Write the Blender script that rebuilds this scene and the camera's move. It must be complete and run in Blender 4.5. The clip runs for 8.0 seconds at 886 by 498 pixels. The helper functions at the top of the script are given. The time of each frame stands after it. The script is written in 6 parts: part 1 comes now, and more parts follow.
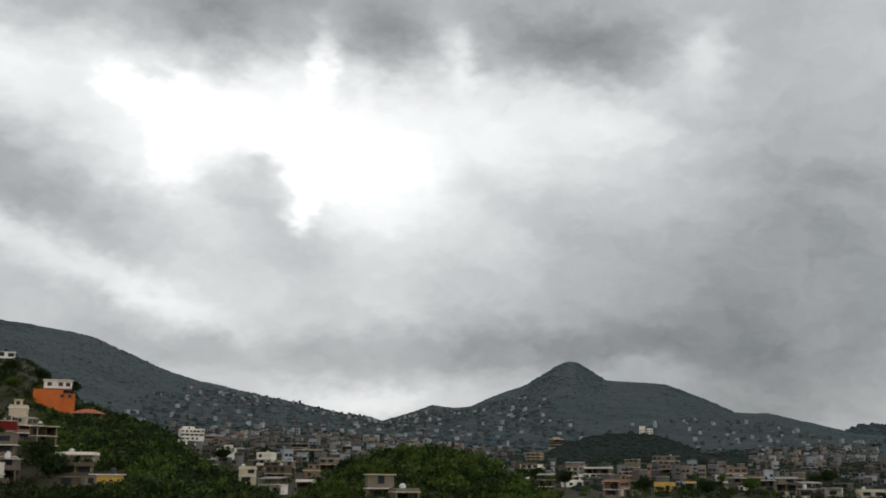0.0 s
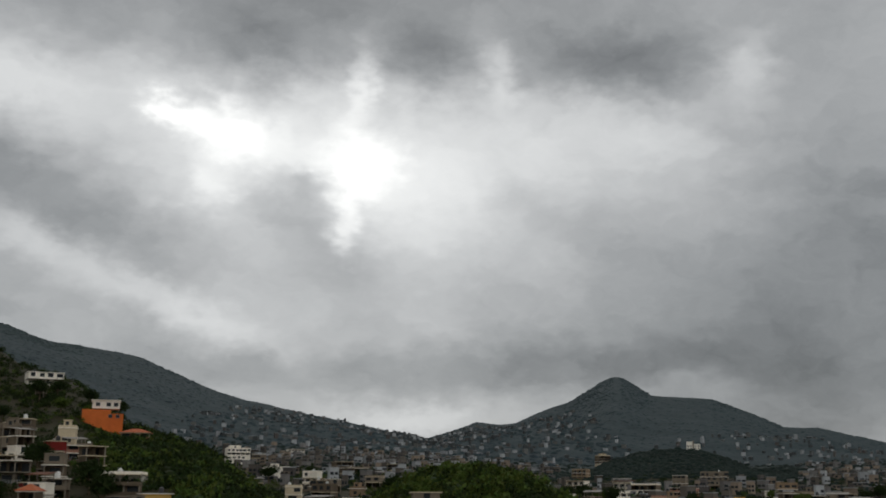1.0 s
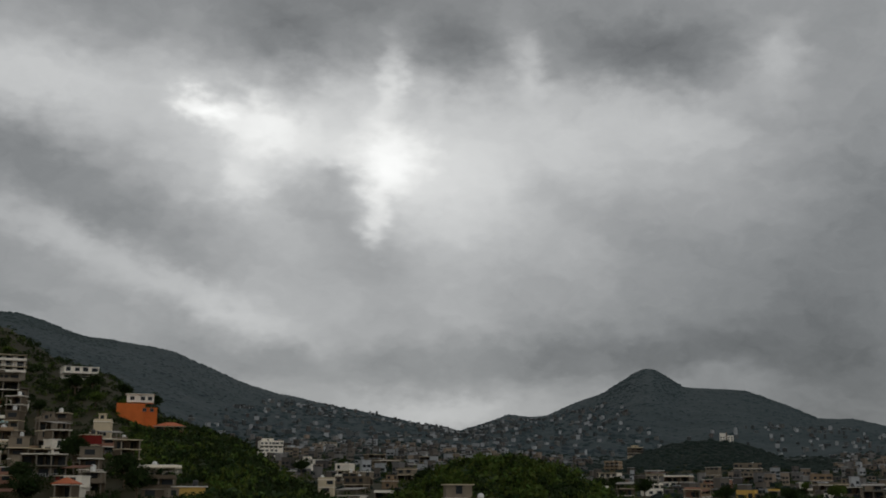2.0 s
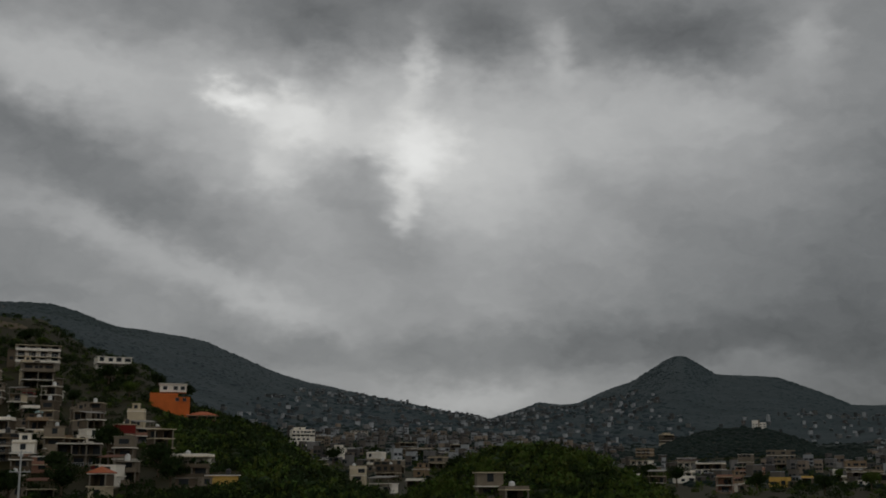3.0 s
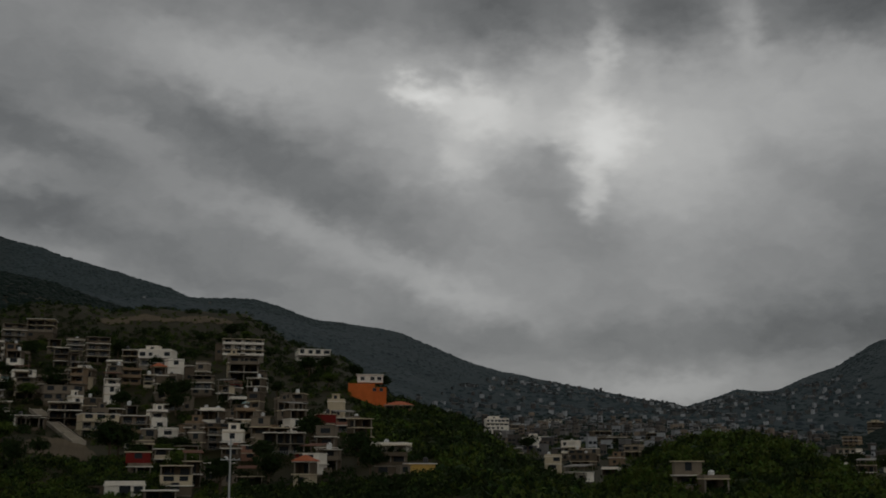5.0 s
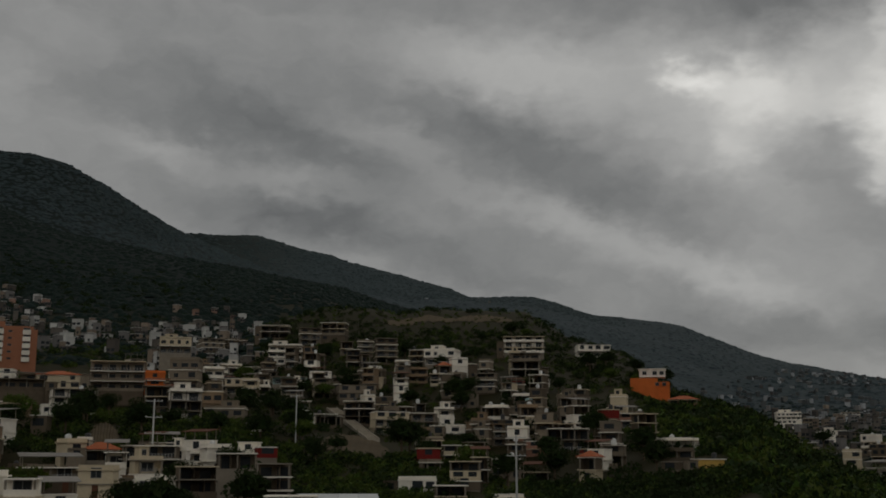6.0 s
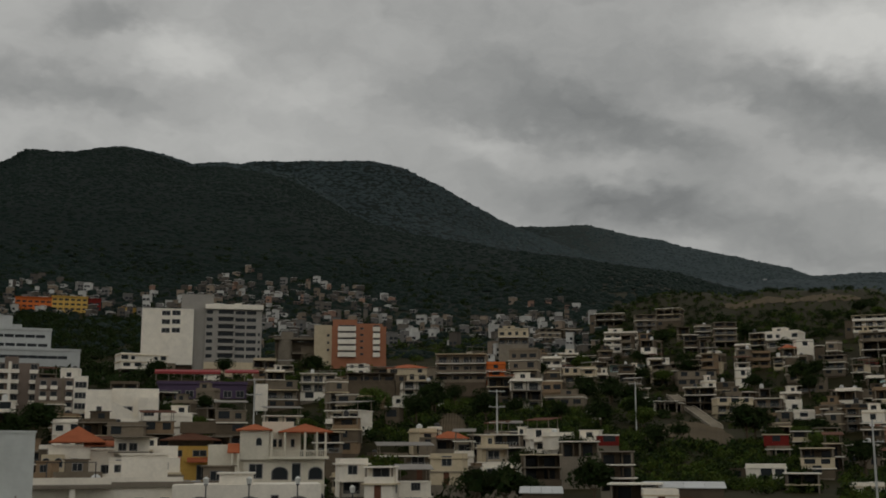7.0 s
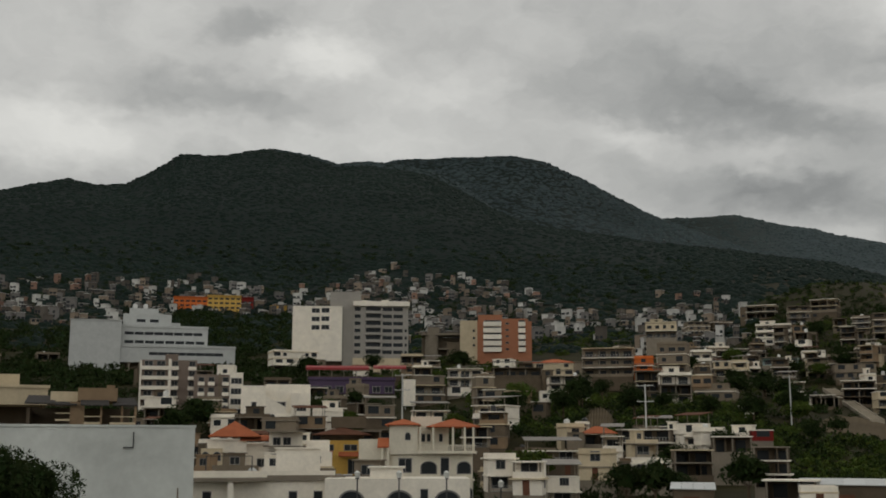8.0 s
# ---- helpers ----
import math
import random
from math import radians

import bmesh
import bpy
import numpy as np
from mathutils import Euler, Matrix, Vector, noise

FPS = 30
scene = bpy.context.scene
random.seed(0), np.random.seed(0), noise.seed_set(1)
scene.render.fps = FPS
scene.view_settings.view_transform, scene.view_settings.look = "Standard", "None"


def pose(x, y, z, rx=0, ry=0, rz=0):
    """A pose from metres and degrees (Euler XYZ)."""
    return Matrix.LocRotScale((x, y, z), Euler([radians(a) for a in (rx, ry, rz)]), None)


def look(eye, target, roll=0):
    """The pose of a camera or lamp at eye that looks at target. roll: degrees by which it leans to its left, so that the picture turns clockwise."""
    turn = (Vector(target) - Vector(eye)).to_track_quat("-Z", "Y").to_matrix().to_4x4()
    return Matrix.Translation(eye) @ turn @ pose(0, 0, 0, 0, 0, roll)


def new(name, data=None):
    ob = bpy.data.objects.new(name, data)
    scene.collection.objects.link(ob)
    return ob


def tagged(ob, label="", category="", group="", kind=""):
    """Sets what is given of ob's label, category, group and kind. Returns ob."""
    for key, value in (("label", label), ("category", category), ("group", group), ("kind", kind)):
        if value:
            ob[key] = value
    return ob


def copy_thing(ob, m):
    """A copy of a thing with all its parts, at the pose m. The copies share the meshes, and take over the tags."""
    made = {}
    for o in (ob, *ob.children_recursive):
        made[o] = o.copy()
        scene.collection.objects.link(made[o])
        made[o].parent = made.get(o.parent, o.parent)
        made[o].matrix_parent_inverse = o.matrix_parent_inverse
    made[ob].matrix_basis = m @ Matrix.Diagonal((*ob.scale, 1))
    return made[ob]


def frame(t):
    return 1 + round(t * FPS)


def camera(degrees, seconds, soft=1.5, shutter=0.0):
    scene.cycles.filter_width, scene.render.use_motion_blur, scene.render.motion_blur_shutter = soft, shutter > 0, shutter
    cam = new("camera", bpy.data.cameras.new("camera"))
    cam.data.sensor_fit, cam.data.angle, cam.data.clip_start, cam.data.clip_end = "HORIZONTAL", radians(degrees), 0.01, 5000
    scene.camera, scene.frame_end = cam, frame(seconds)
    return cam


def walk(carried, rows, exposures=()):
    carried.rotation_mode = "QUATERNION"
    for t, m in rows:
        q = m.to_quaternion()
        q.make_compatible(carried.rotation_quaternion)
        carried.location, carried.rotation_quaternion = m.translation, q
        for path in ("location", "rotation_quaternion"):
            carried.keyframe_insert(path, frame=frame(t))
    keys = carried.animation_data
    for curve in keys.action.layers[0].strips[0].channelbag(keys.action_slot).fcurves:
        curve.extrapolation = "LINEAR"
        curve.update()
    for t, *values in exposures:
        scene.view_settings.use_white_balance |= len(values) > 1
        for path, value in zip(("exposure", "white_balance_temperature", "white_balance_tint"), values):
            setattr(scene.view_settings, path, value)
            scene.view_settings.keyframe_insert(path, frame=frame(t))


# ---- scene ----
EYE = 30.0
cam = camera(42.8, 8.0, soft=1.8)
ROWS = [
    (0.0, 0.0, 11.81, 0.50), (0.5, 1.43, 12.70, 0.33), (1.0, 2.21, 12.65, 0.19), (1.5, 3.00, 12.51, 0.14),
    (3.0, 5.30, 11.69, -0.08), (3.5, 6.07, 11.46, -0.19), (4.0, 7.02, 11.31, -0.32), (4.2, 7.88, 11.22, -0.14),
    (5.3, 18.2, 11.13, 0.13), (5.5, 20.55, 11.11, 0.18),
    (5.8, 26.05, 11.0, 0.14), (6.0, 29.15, 10.89, 0.11), (6.3, 35.35, 10.68, 0.06), (6.5, 38.53, 10.54, 0.01), (6.8, 43.72, 10.37, -0.08),
    (7.0, 46.04, 10.29, -0.13), (7.5, 50.92, 10.10, -0.12), (8.0, 53.43, 10.04, 0.05),
]
EXPOSURES = [
    (0.0, 0.65, 6450, 9), (0.5, 0.4, 6450, 9), (1.0, 0.25, 6450, 9), (1.5, 0.1, 6450, 9), (3.0, -0.45, 6500, 9), (4.0, -0.68, 6500, 9),
    (5.5, -0.72, 6600, 9), (6.0, -0.6, 6680, 9), (6.5, -0.36, 6720, 9), (7.0, -0.08, 6760, 8), (7.5, 0.23, 6800, 8), (8.0, 0.37, 6800, 8),
]


def heading(t, yaw, pitch, roll):
    return t, pose(0, 0, EYE, 0, 0, yaw) @ pose(0, 0, 0, 90 + pitch, 0, 0) @ pose(0, 0, 0, 0, 0, roll)


walk(cam, [heading(*row) for row in ROWS], EXPOSURES)

# ---- world: an overcast sky with torn cloud ----
SUN_AZ, SUN_EL = 6.0, 42.0
world = bpy.data.worlds.new("world")
scene.world = world
world.use_nodes = True


class Nodes:
    """Short hand for a node tree."""

    def __init__(self, tree, afresh=True):
        self.tree = tree
        if afresh:
            tree.nodes.clear()

    def add(self, kind, **settings):
        node = self.tree.nodes.new(kind)
        for key, value in settings.items():
            if key == "operation":
                node.operation = value
            elif key == "blend_type":
                node.blend_type = value
            elif key == "data_type":
                node.data_type = value
        return node

    def link(self, a, b):
        self.tree.links.new(a, b)

    def math(self, operation, *values, clamp=False):
        node = self.tree.nodes.new("ShaderNodeMath")
        node.operation, node.use_clamp = operation, clamp
        for socket, value in zip(node.inputs, values):
            if isinstance(value, (int, float)):
                socket.default_value = value
            else:
                self.link(value, socket)
        return node.outputs[0]

    def combine(self, x, y, z):
        node = self.tree.nodes.new("ShaderNodeCombineXYZ")
        for socket, value in zip(node.inputs, (x, y, z)):
            if isinstance(value, (int, float)):
                socket.default_value = value
            else:
                self.link(value, socket)
        return node.outputs[0]

    def noise(self, vector, scale, detail=4.0, rough=0.5, warp=0.0):
        node = self.tree.nodes.new("ShaderNodeTexNoise")
        node.inputs["Scale"].default_value = scale
        node.inputs["Detail"].default_value = detail
        node.inputs["Roughness"].default_value = rough
        node.inputs["Distortion"].default_value = warp
        if vector is not None:
            self.link(vector, node.inputs["Vector"])
        return node

    def ramp(self, value, stops):
        node = self.tree.nodes.new("ShaderNodeValToRGB")
        els = node.color_ramp.elements
        while len(els) < len(stops):
            els.new(0.5)
        for el, (place, colour) in zip(els, stops):
            el.position, el.color = place, (*colour, 1)
        self.link(value, node.inputs[0])
        return node.outputs[0]

    def mix(self, kind, factor, a, b):
        node = self.tree.nodes.new("ShaderNodeMix")
        node.data_type, node.blend_type = "RGBA", kind
        for socket, value in ((node.inputs[0], factor), (node.inputs[6], a), (node.inputs[7], b)):
            if isinstance(value, (int, float)):
                socket.default_value = value
            elif isinstance(value, tuple):
                socket.default_value = (*value, 1)
            else:
                self.link(value, socket)
        return node.outputs[2]


# masses of cloud: bearing, height, half length, half depth in degrees, slant, amount lighter or darker, crispness of the edge
LIGHT_CLOUD = [
    (16.7, 18.8, 1.2, 0.8, 0.1, 0.34, 1.6), (14.0, 18.5, 2.6, 1.0, 0.2, 0.28, 1.2), (14.4, 15.6, 0.8, 1.3, 0.0, 0.16, 1.0), (6.5, 16.6, 1.7, 1.6, -0.1, 0.34, 1.2),
    (7.2, 13.9, 0.7, 1.0, -0.3, 0.20, 1.2), (6.4, 20.6, 0.7, 1.6, -0.5, 0.20, 1.0), (-0.8, 21.3, 0.9, 1.3, 0.7, 0.16, 1.0), (-13.8, 21.2, 1.3, 1.5, 0.0, 0.15, 1.0),
    (-1.0, 17.0, 7.5, 3.2, 0.0, 0.20, 1.0), (11.2, 17.2, 6.5, 3.8, 0.1, 0.29, 1.0), (2.5, 13.0, 3.0, 4.0, 0.0, 0.13, 1.0),
]
LOW_LIGHT = [
    (21.0, 11.4, 6.5, 1.0, 0.36, 0.16, 1.2), (14.0, 9.0, 3.5, 1.0, 0.4, 0.12, 1.0), (13.0, 10.5, 5.0, 1.6, 0.3, 0.06, 1.0), (3.8, 4.1, 4.0, 0.7, 0.0, 0.15, 1.2), (-3.5, 12.2, 2.0, 1.6, -0.5, 0.07, 1.2), (-9.5, 18.0, 2.5, 1.5, 0.2, 0.07, 1.2),
    (-11.0, 5.6, 3.0, 0.6, 0.0, 0.04, 1.2), (33.0, 16.9, 4.5, 0.9, 0.25, 0.07, 1.2), (29.0, 20.0, 4.5, 1.5, 0.2, 0.13, 1.0), (23.0, 19.8, 5.0, 1.8, 0.1, 0.18, 1.0),
]
DARK_CLOUD = [
    (10.4, 14.9, 2.6, 1.5, 0.15, -0.20, 1.4), (9.0, 15.9, 1.2, 0.8, 0.0, -0.12, 1.4), (7.5, 12.2, 2.5, 1.2, 0.2, -0.10, 1.0), (6.0, 24.8, 19.0, 3.2, 0.0, -0.16, 1.2), (12.2, 21.9, 3.8, 1.8, 0.0, -0.13, 1.3), (2.9, 21.8, 2.0, 1.7, 0.0, -0.14, 1.3),
    (-6.6, 21.8, 5.0, 1.7, 0.05, -0.17, 1.4), (21.0, 14.5, 7.5, 2.4, 0.42, -0.15, 1.0), (28.0, 17.4, 5.0, 2.0, 0.35, -0.06, 1.0), (-19.0, 14.0, 7.0, 7.0, 0.0, -0.14, 1.0), (-12.0, 8.5, 13.0, 3.0, 0.0, -0.10, 1.0), (4.0, 6.4, 12.0, 1.1, 0.0, -0.10, 1.2),
]
REAR_DARK = [
    (-17.0, 4.6, 9.0, 2.6, 0.0, -0.16, 1.0), (-6.0, 7.2, 8.0, 1.2, 0.0, -0.08, 1.0), (38.5, 14.5, 7.0, 5.0, 0.0, -0.07, 1.0),
    (40.5, 18.3, 5.5, 2.8, 0.1, -0.10, 1.0), (34.0, 15.4, 3.8, 1.1, 0.45, -0.07, 1.0), (36.5, 12.2, 6.0, 1.4, 0.2, -0.10, 1.0), (28.0, 10.0, 5.0, 1.0, 0.3, -0.06, 1.0), (31.0, 23.4, 8.0, 1.3, 0.0, -0.05, 1.0), (-1.0, 15.2, 1.6, 1.0, 0.2, -0.06, 1.3), (-5.0, 13.6, 2.0, 1.4, 0.3, -0.06, 1.2),
]
LEFT_CLOUD = [
    (38.8, 14.4, 4.0, 0.9, 0.15, 0.10, 1.2), (73.5, 19.8, 3.0, 2.0, 0.0, 0.02, 1.2), (68.0, 20.7, 2.5, 1.5, 0.0, 0.03, 1.2), (63.7, 20.6, 2.2, 0.9, -0.1, -0.13, 1.5),
    (66.0, 17.5, 5.0, 1.0, 0.0, -0.09, 1.2), (59.4, 19.6, 2.6, 1.1, 0.0, 0.15, 1.4), (54.0, 17.8, 3.0, 1.0, 0.0, 0.09, 1.2), (47.0, 18.3, 4.5, 1.4, 0.2, -0.05, 1.0),
    (43.6, 15.8, 2.5, 0.8, 0.0, 0.13, 1.2), (73.5, 15.0, 5.0, 1.5, 0.0, 0.15, 1.2), (59.0, 15.5, 8.0, 1.0, 0.0, 0.06, 1.2), (34.0, 12.6, 4.0, 1.2, 0.0, -0.04, 1.0),
]


def build_sky():
    n = Nodes(world.node_tree)
    out, back = n.add("ShaderNodeOutputWorld"), n.add("ShaderNodeBackground")
    coord = n.add("ShaderNodeTexCoord")
    split = n.add("ShaderNodeSeparateXYZ")
    n.link(coord.outputs["Generated"], split.inputs[0])
    x, y, z = split.outputs
    az = n.math("MULTIPLY", n.math("ARCTAN2", n.math("MULTIPLY", x, -1.0), y), 57.29578)
    el = n.math("MULTIPLY", n.math("ARCSINE", z), 57.29578)
    flat = n.combine(n.math("MULTIPLY", az, 0.06), n.math("MULTIPLY", el, 0.10), 0.0)
    azw, elw = az, el
    for scale, reach_a, reach_e in ((1.7, 1.8, 1.3), (5.0, 2.6, 2.1), (13.0, 1.6, 1.4)):
        node = n.noise(flat, scale, 3.0, 0.55)
        parts = n.add("ShaderNodeSeparateXYZ")
        n.link(node.outputs["Color"], parts.inputs[0])
        azw = n.math("ADD", azw, n.math("MULTIPLY", n.math("SUBTRACT", parts.outputs[0], 0.5), reach_a))
        elw = n.math("ADD", elw, n.math("MULTIPLY", n.math("SUBTRACT", parts.outputs[1], 0.5), reach_e))
    total = 0.37
    for a, e, wide, high, slant_by, amount, crisp in LIGHT_CLOUD + LOW_LIGHT + DARK_CLOUD + REAR_DARK + LEFT_CLOUD:
        da = n.math("DIVIDE", n.math("SUBTRACT", azw, a), wide)
        rise = n.math("SUBTRACT", elw, e)
        if slant_by:
            rise = n.math("SUBTRACT", rise, n.math("MULTIPLY", n.math("SUBTRACT", azw, a), slant_by))
        de = n.math("DIVIDE", rise, high)
        dist = n.math("ADD", n.math("MULTIPLY", da, da), n.math("MULTIPLY", de, de))
        if crisp != 1.0:
            dist = n.math("POWER", dist, crisp)
        total = n.math("ADD", total, n.math("MULTIPLY", n.math("POWER", 0.45, dist), amount))
    big = n.noise(n.combine(n.math("MULTIPLY", azw, 0.07), n.math("MULTIPLY", n.math("SUBTRACT", elw, n.math("MULTIPLY", azw, 0.17)), 0.13), 3.0), 1.5, 6.0, 0.52, 0.3)
    wisp = n.noise(n.combine(n.math("MULTIPLY", azw, 0.17), n.math("MULTIPLY", elw, 0.24), 9.0), 2.2, 5.0, 0.6, 0.5)
    total = n.math("ADD", total, n.math("MULTIPLY", n.math("SUBTRACT", big.outputs[0], 0.5), 0.24))
    total = n.math("ADD", total, n.math("MULTIPLY", n.math("SUBTRACT", wisp.outputs[0], 0.5), 0.10))
    total = n.math("MAXIMUM", n.math("MINIMUM", total, 1.3), 0.12)
    # unseen sky overhead dimmed to lower the light on the ground
    over = n.math("SUBTRACT", 1.0, n.math("MULTIPLY", n.math("DIVIDE", n.math("SUBTRACT", el, 28.0), 40.0, clamp=True), 0.42))
    total = n.math("MULTIPLY", total, over)
    # unseen sky behind the viewer, brightened to light the walls that face it
    rear = n.math("DIVIDE", n.math("SUBTRACT", n.math("ABSOLUTE", n.math("SUBTRACT", az, 28.0)), 75.0), 50.0, clamp=True)
    total = n.math("MULTIPLY", total, n.math("ADD", 1.0, n.math("MULTIPLY", rear, 0.75)))
    cool = n.ramp(total, [(0.12, (0.94, 0.985, 1.015)), (0.35, (0.98, 0.995, 1.005)), (0.8, (1.0, 1.0, 0.985))])
    cloud = n.mix("MULTIPLY", 1.0, n.combine(total, total, total), cool)
    sky = n.add("ShaderNodeTexSky")
    sky.sky_type, sky.sun_disc = "NISHITA", False
    sky.sun_elevation, sky.sun_rotation = radians(SUN_EL), radians(-SUN_AZ)
    both = n.mix("ADD", 0.002, cloud, sky.outputs[0])
    n.link(both, back.inputs[0])
    back.inputs[1].default_value = SKY
    n.link(back.outputs[0], out.inputs[0])


SKY = 1.0
build_sky()
sun = new("sun", bpy.data.lights.new("sun", "SUN"))
sun.data.energy, sun.data.angle, sun.data.color = 0.3, radians(40), (1.0, 0.97, 0.92)
_a, _e = radians(SUN_AZ), radians(SUN_EL)
sun.matrix_world = look((-math.sin(_a) * 900 * math.cos(_e), math.cos(_a) * 900 * math.cos(_e), EYE + 900 * math.sin(_e)), (0, 0, EYE))


# ---- materials ----
def surface(name, colour, rough=0.8, spread=0.25, grain=3.0, stain=0.25, bump=0.25, metal=0.0, per="object", hue=0.0):
    """A painted, plastered or leafy surface: colour varied by piece, with grain and stains."""
    mat = bpy.data.materials.new(name)
    mat.use_nodes = True
    n = Nodes(mat.node_tree)
    out, bsdf = n.add("ShaderNodeOutputMaterial"), n.add("ShaderNodeBsdfPrincipled")
    n.link(bsdf.outputs[0], out.inputs[0])
    coord = n.add("ShaderNodeTexCoord")
    geo = n.add("ShaderNodeNewGeometry")
    place = geo.outputs["Position"]
    small = n.noise(place, grain, 5.0, 0.6)
    large = n.noise(place, grain * 0.13, 4.0, 0.6, 0.5)
    if per == "island":
        chance = geo.outputs["Random Per Island"]
    else:
        chance = n.add("ShaderNodeObjectInfo").outputs["Random"]
    value = n.math("ADD", 1.0 - spread, n.math("MULTIPLY", chance, spread * 2))
    value = n.math("MULTIPLY", value, n.math("ADD", 1.0 - stain, n.math("MULTIPLY", large.outputs[0], stain * 2)))
    value = n.math("MULTIPLY", value, n.math("ADD", 0.85, n.math("MULTIPLY", small.outputs[0], 0.3)))
    shade = n.add("ShaderNodeHueSaturation")
    shade.inputs["Color"].default_value = (*colour, 1)
    n.link(value, shade.inputs["Value"])
    if hue:
        n.link(n.math("ADD", 0.5 - hue, n.math("MULTIPLY", chance, hue * 2)), shade.inputs["Hue"])
    n.link(shade.outputs[0], bsdf.inputs["Base Color"])
    bsdf.inputs["Roughness"].default_value = rough
    bsdf.inputs["Specular IOR Level"].default_value = 0.5 if rough < 0.7 else 0.06
    bsdf.inputs["Metallic"].default_value = metal
    if bump:
        node = n.add("ShaderNodeBump")
        node.inputs["Strength"].default_value = bump
        node.inputs["Distance"].default_value = 0.05
        n.link(small.outputs[0], node.inputs["Height"])
        n.link(node.outputs[0], bsdf.inputs["Normal"])
    return mat


PAINTS = {
    "white": surface("white_plaster", (0.79, 0.732, 0.63), stain=0.22, spread=0.06),
    "cream": surface("cream_plaster", (0.55, 0.46, 0.32), stain=0.25, spread=0.08),
    "grey": surface("grey_render", (0.198, 0.162, 0.120), stain=0.35, spread=0.12),
    "block": surface("bare_block", (0.118, 0.092, 0.065), stain=0.4, spread=0.15),
    "tan": surface("tan_plaster", (0.25, 0.175, 0.110), stain=0.3, spread=0.1),
    "pink": surface("pink_plaster", (0.31, 0.165, 0.115), stain=0.3, spread=0.1),
    "yellow": surface("yellow_plaster", (0.60, 0.38, 0.10), stain=0.25, spread=0.08),
    "orange": surface("orange_plaster", (0.56, 0.14, 0.037), stain=0.22, spread=0.08),
    "red": surface("red_plaster", (0.17, 0.022, 0.018), stain=0.3, spread=0.1),
    "aqua": surface("pale_aqua_plaster", (0.40, 0.56, 0.54), stain=0.25, spread=0.08),
    "blue": surface("blue_paint", (0.05, 0.16, 0.45), stain=0.25, spread=0.1),
}
concrete = surface("concrete_slab", (0.222, 0.191, 0.150), stain=0.35, spread=0.15)
roof_grey = surface("roof_screed", (0.27, 0.25, 0.225), stain=0.4, spread=0.15)
terracotta = surface("terracotta_tile", (0.37, 0.115, 0.055), stain=0.3, spread=0.12, grain=4)
rust = surface("rusty_sheet", (0.13, 0.06, 0.038), stain=0.4, spread=0.2)
dark_metal = surface("dark_metal", (0.05, 0.05, 0.05), rough=0.5, metal=0.5, bump=0)
pole_metal = surface("pale_pole", (0.42, 0.42, 0.40), rough=0.5, bump=0)
earth = surface("earth_and_scrub", (0.033, 0.037, 0.013), spread=0.0, grain=0.5, stain=0.6, hue=0.0)
bare_soil = surface("bare_soil", (0.098, 0.074, 0.044), spread=0.0, grain=0.6, stain=0.4)
bark = surface("bark", (0.10, 0.075, 0.05), spread=0.1, grain=5)
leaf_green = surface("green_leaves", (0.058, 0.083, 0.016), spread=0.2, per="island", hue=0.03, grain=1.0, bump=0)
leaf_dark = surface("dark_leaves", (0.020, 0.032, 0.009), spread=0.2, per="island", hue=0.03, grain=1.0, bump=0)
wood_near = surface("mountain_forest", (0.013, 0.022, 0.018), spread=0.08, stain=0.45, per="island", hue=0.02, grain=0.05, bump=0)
# far woods greyed, blued and lightened: distance haze put into the base colours
wood_mid_hazed = surface("hazed_far_forest", (0.033, 0.048, 0.053), spread=0.05, per="island", hue=0.02, grain=0.05, bump=0)
wood_ridge_hazed = surface("hazed_ridge_forest", (0.037, 0.053, 0.053), spread=0.05, per="island", hue=0.01, grain=0.05, bump=0)
wood_rear_hazed = surface("hazed_rear_forest", (0.041, 0.057, 0.060), spread=0.06, per="island", hue=0.02, grain=0.05, bump=0)
wood_far_hazed = surface("hazed_farthest_forest", (0.035, 0.051, 0.055), spread=0.05, per="island", hue=0.01, grain=0.05, bump=0)



def hazed_distance(mat, near, far, mountain):
    """Scrub near by that turns into forest floor across the far side of the valley, greyed with haze in its colour."""
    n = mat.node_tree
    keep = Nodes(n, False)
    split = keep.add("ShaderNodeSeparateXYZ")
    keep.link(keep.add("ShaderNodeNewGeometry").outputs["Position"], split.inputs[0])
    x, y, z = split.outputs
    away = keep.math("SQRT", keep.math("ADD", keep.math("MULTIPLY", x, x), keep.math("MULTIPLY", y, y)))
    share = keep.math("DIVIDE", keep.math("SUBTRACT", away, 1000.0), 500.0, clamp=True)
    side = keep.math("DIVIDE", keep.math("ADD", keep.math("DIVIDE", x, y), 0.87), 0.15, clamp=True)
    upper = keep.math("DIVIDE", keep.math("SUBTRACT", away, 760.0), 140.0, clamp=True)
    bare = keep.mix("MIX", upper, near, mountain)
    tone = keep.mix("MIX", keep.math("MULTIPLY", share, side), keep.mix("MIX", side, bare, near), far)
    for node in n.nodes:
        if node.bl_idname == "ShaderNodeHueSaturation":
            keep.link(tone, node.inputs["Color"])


# the second tone carries the haze of the far ground
hazed_distance(earth, (0.028, 0.025, 0.010), (0.033, 0.048, 0.052), (0.009, 0.015, 0.013))


def glazing():
    mat = bpy.data.materials.new("window_glass")
    mat.use_nodes = True
    b = mat.node_tree.nodes["Principled BSDF"]
    b.inputs["Base Color"].default_value = (0.02, 0.024, 0.027, 1)
    b.inputs["Roughness"].default_value = 0.3
    b.inputs["Specular IOR Level"].default_value = 0.16
    return mat


glass = glazing()


# ---- the lie of the land: bearings in degrees to the left, distances in metres, heights over the eye ----
def lerp(x, stops):
    stops = sorted(stops)
    return np.interp(x, [s[0] for s in stops], [s[1] for s in stops])


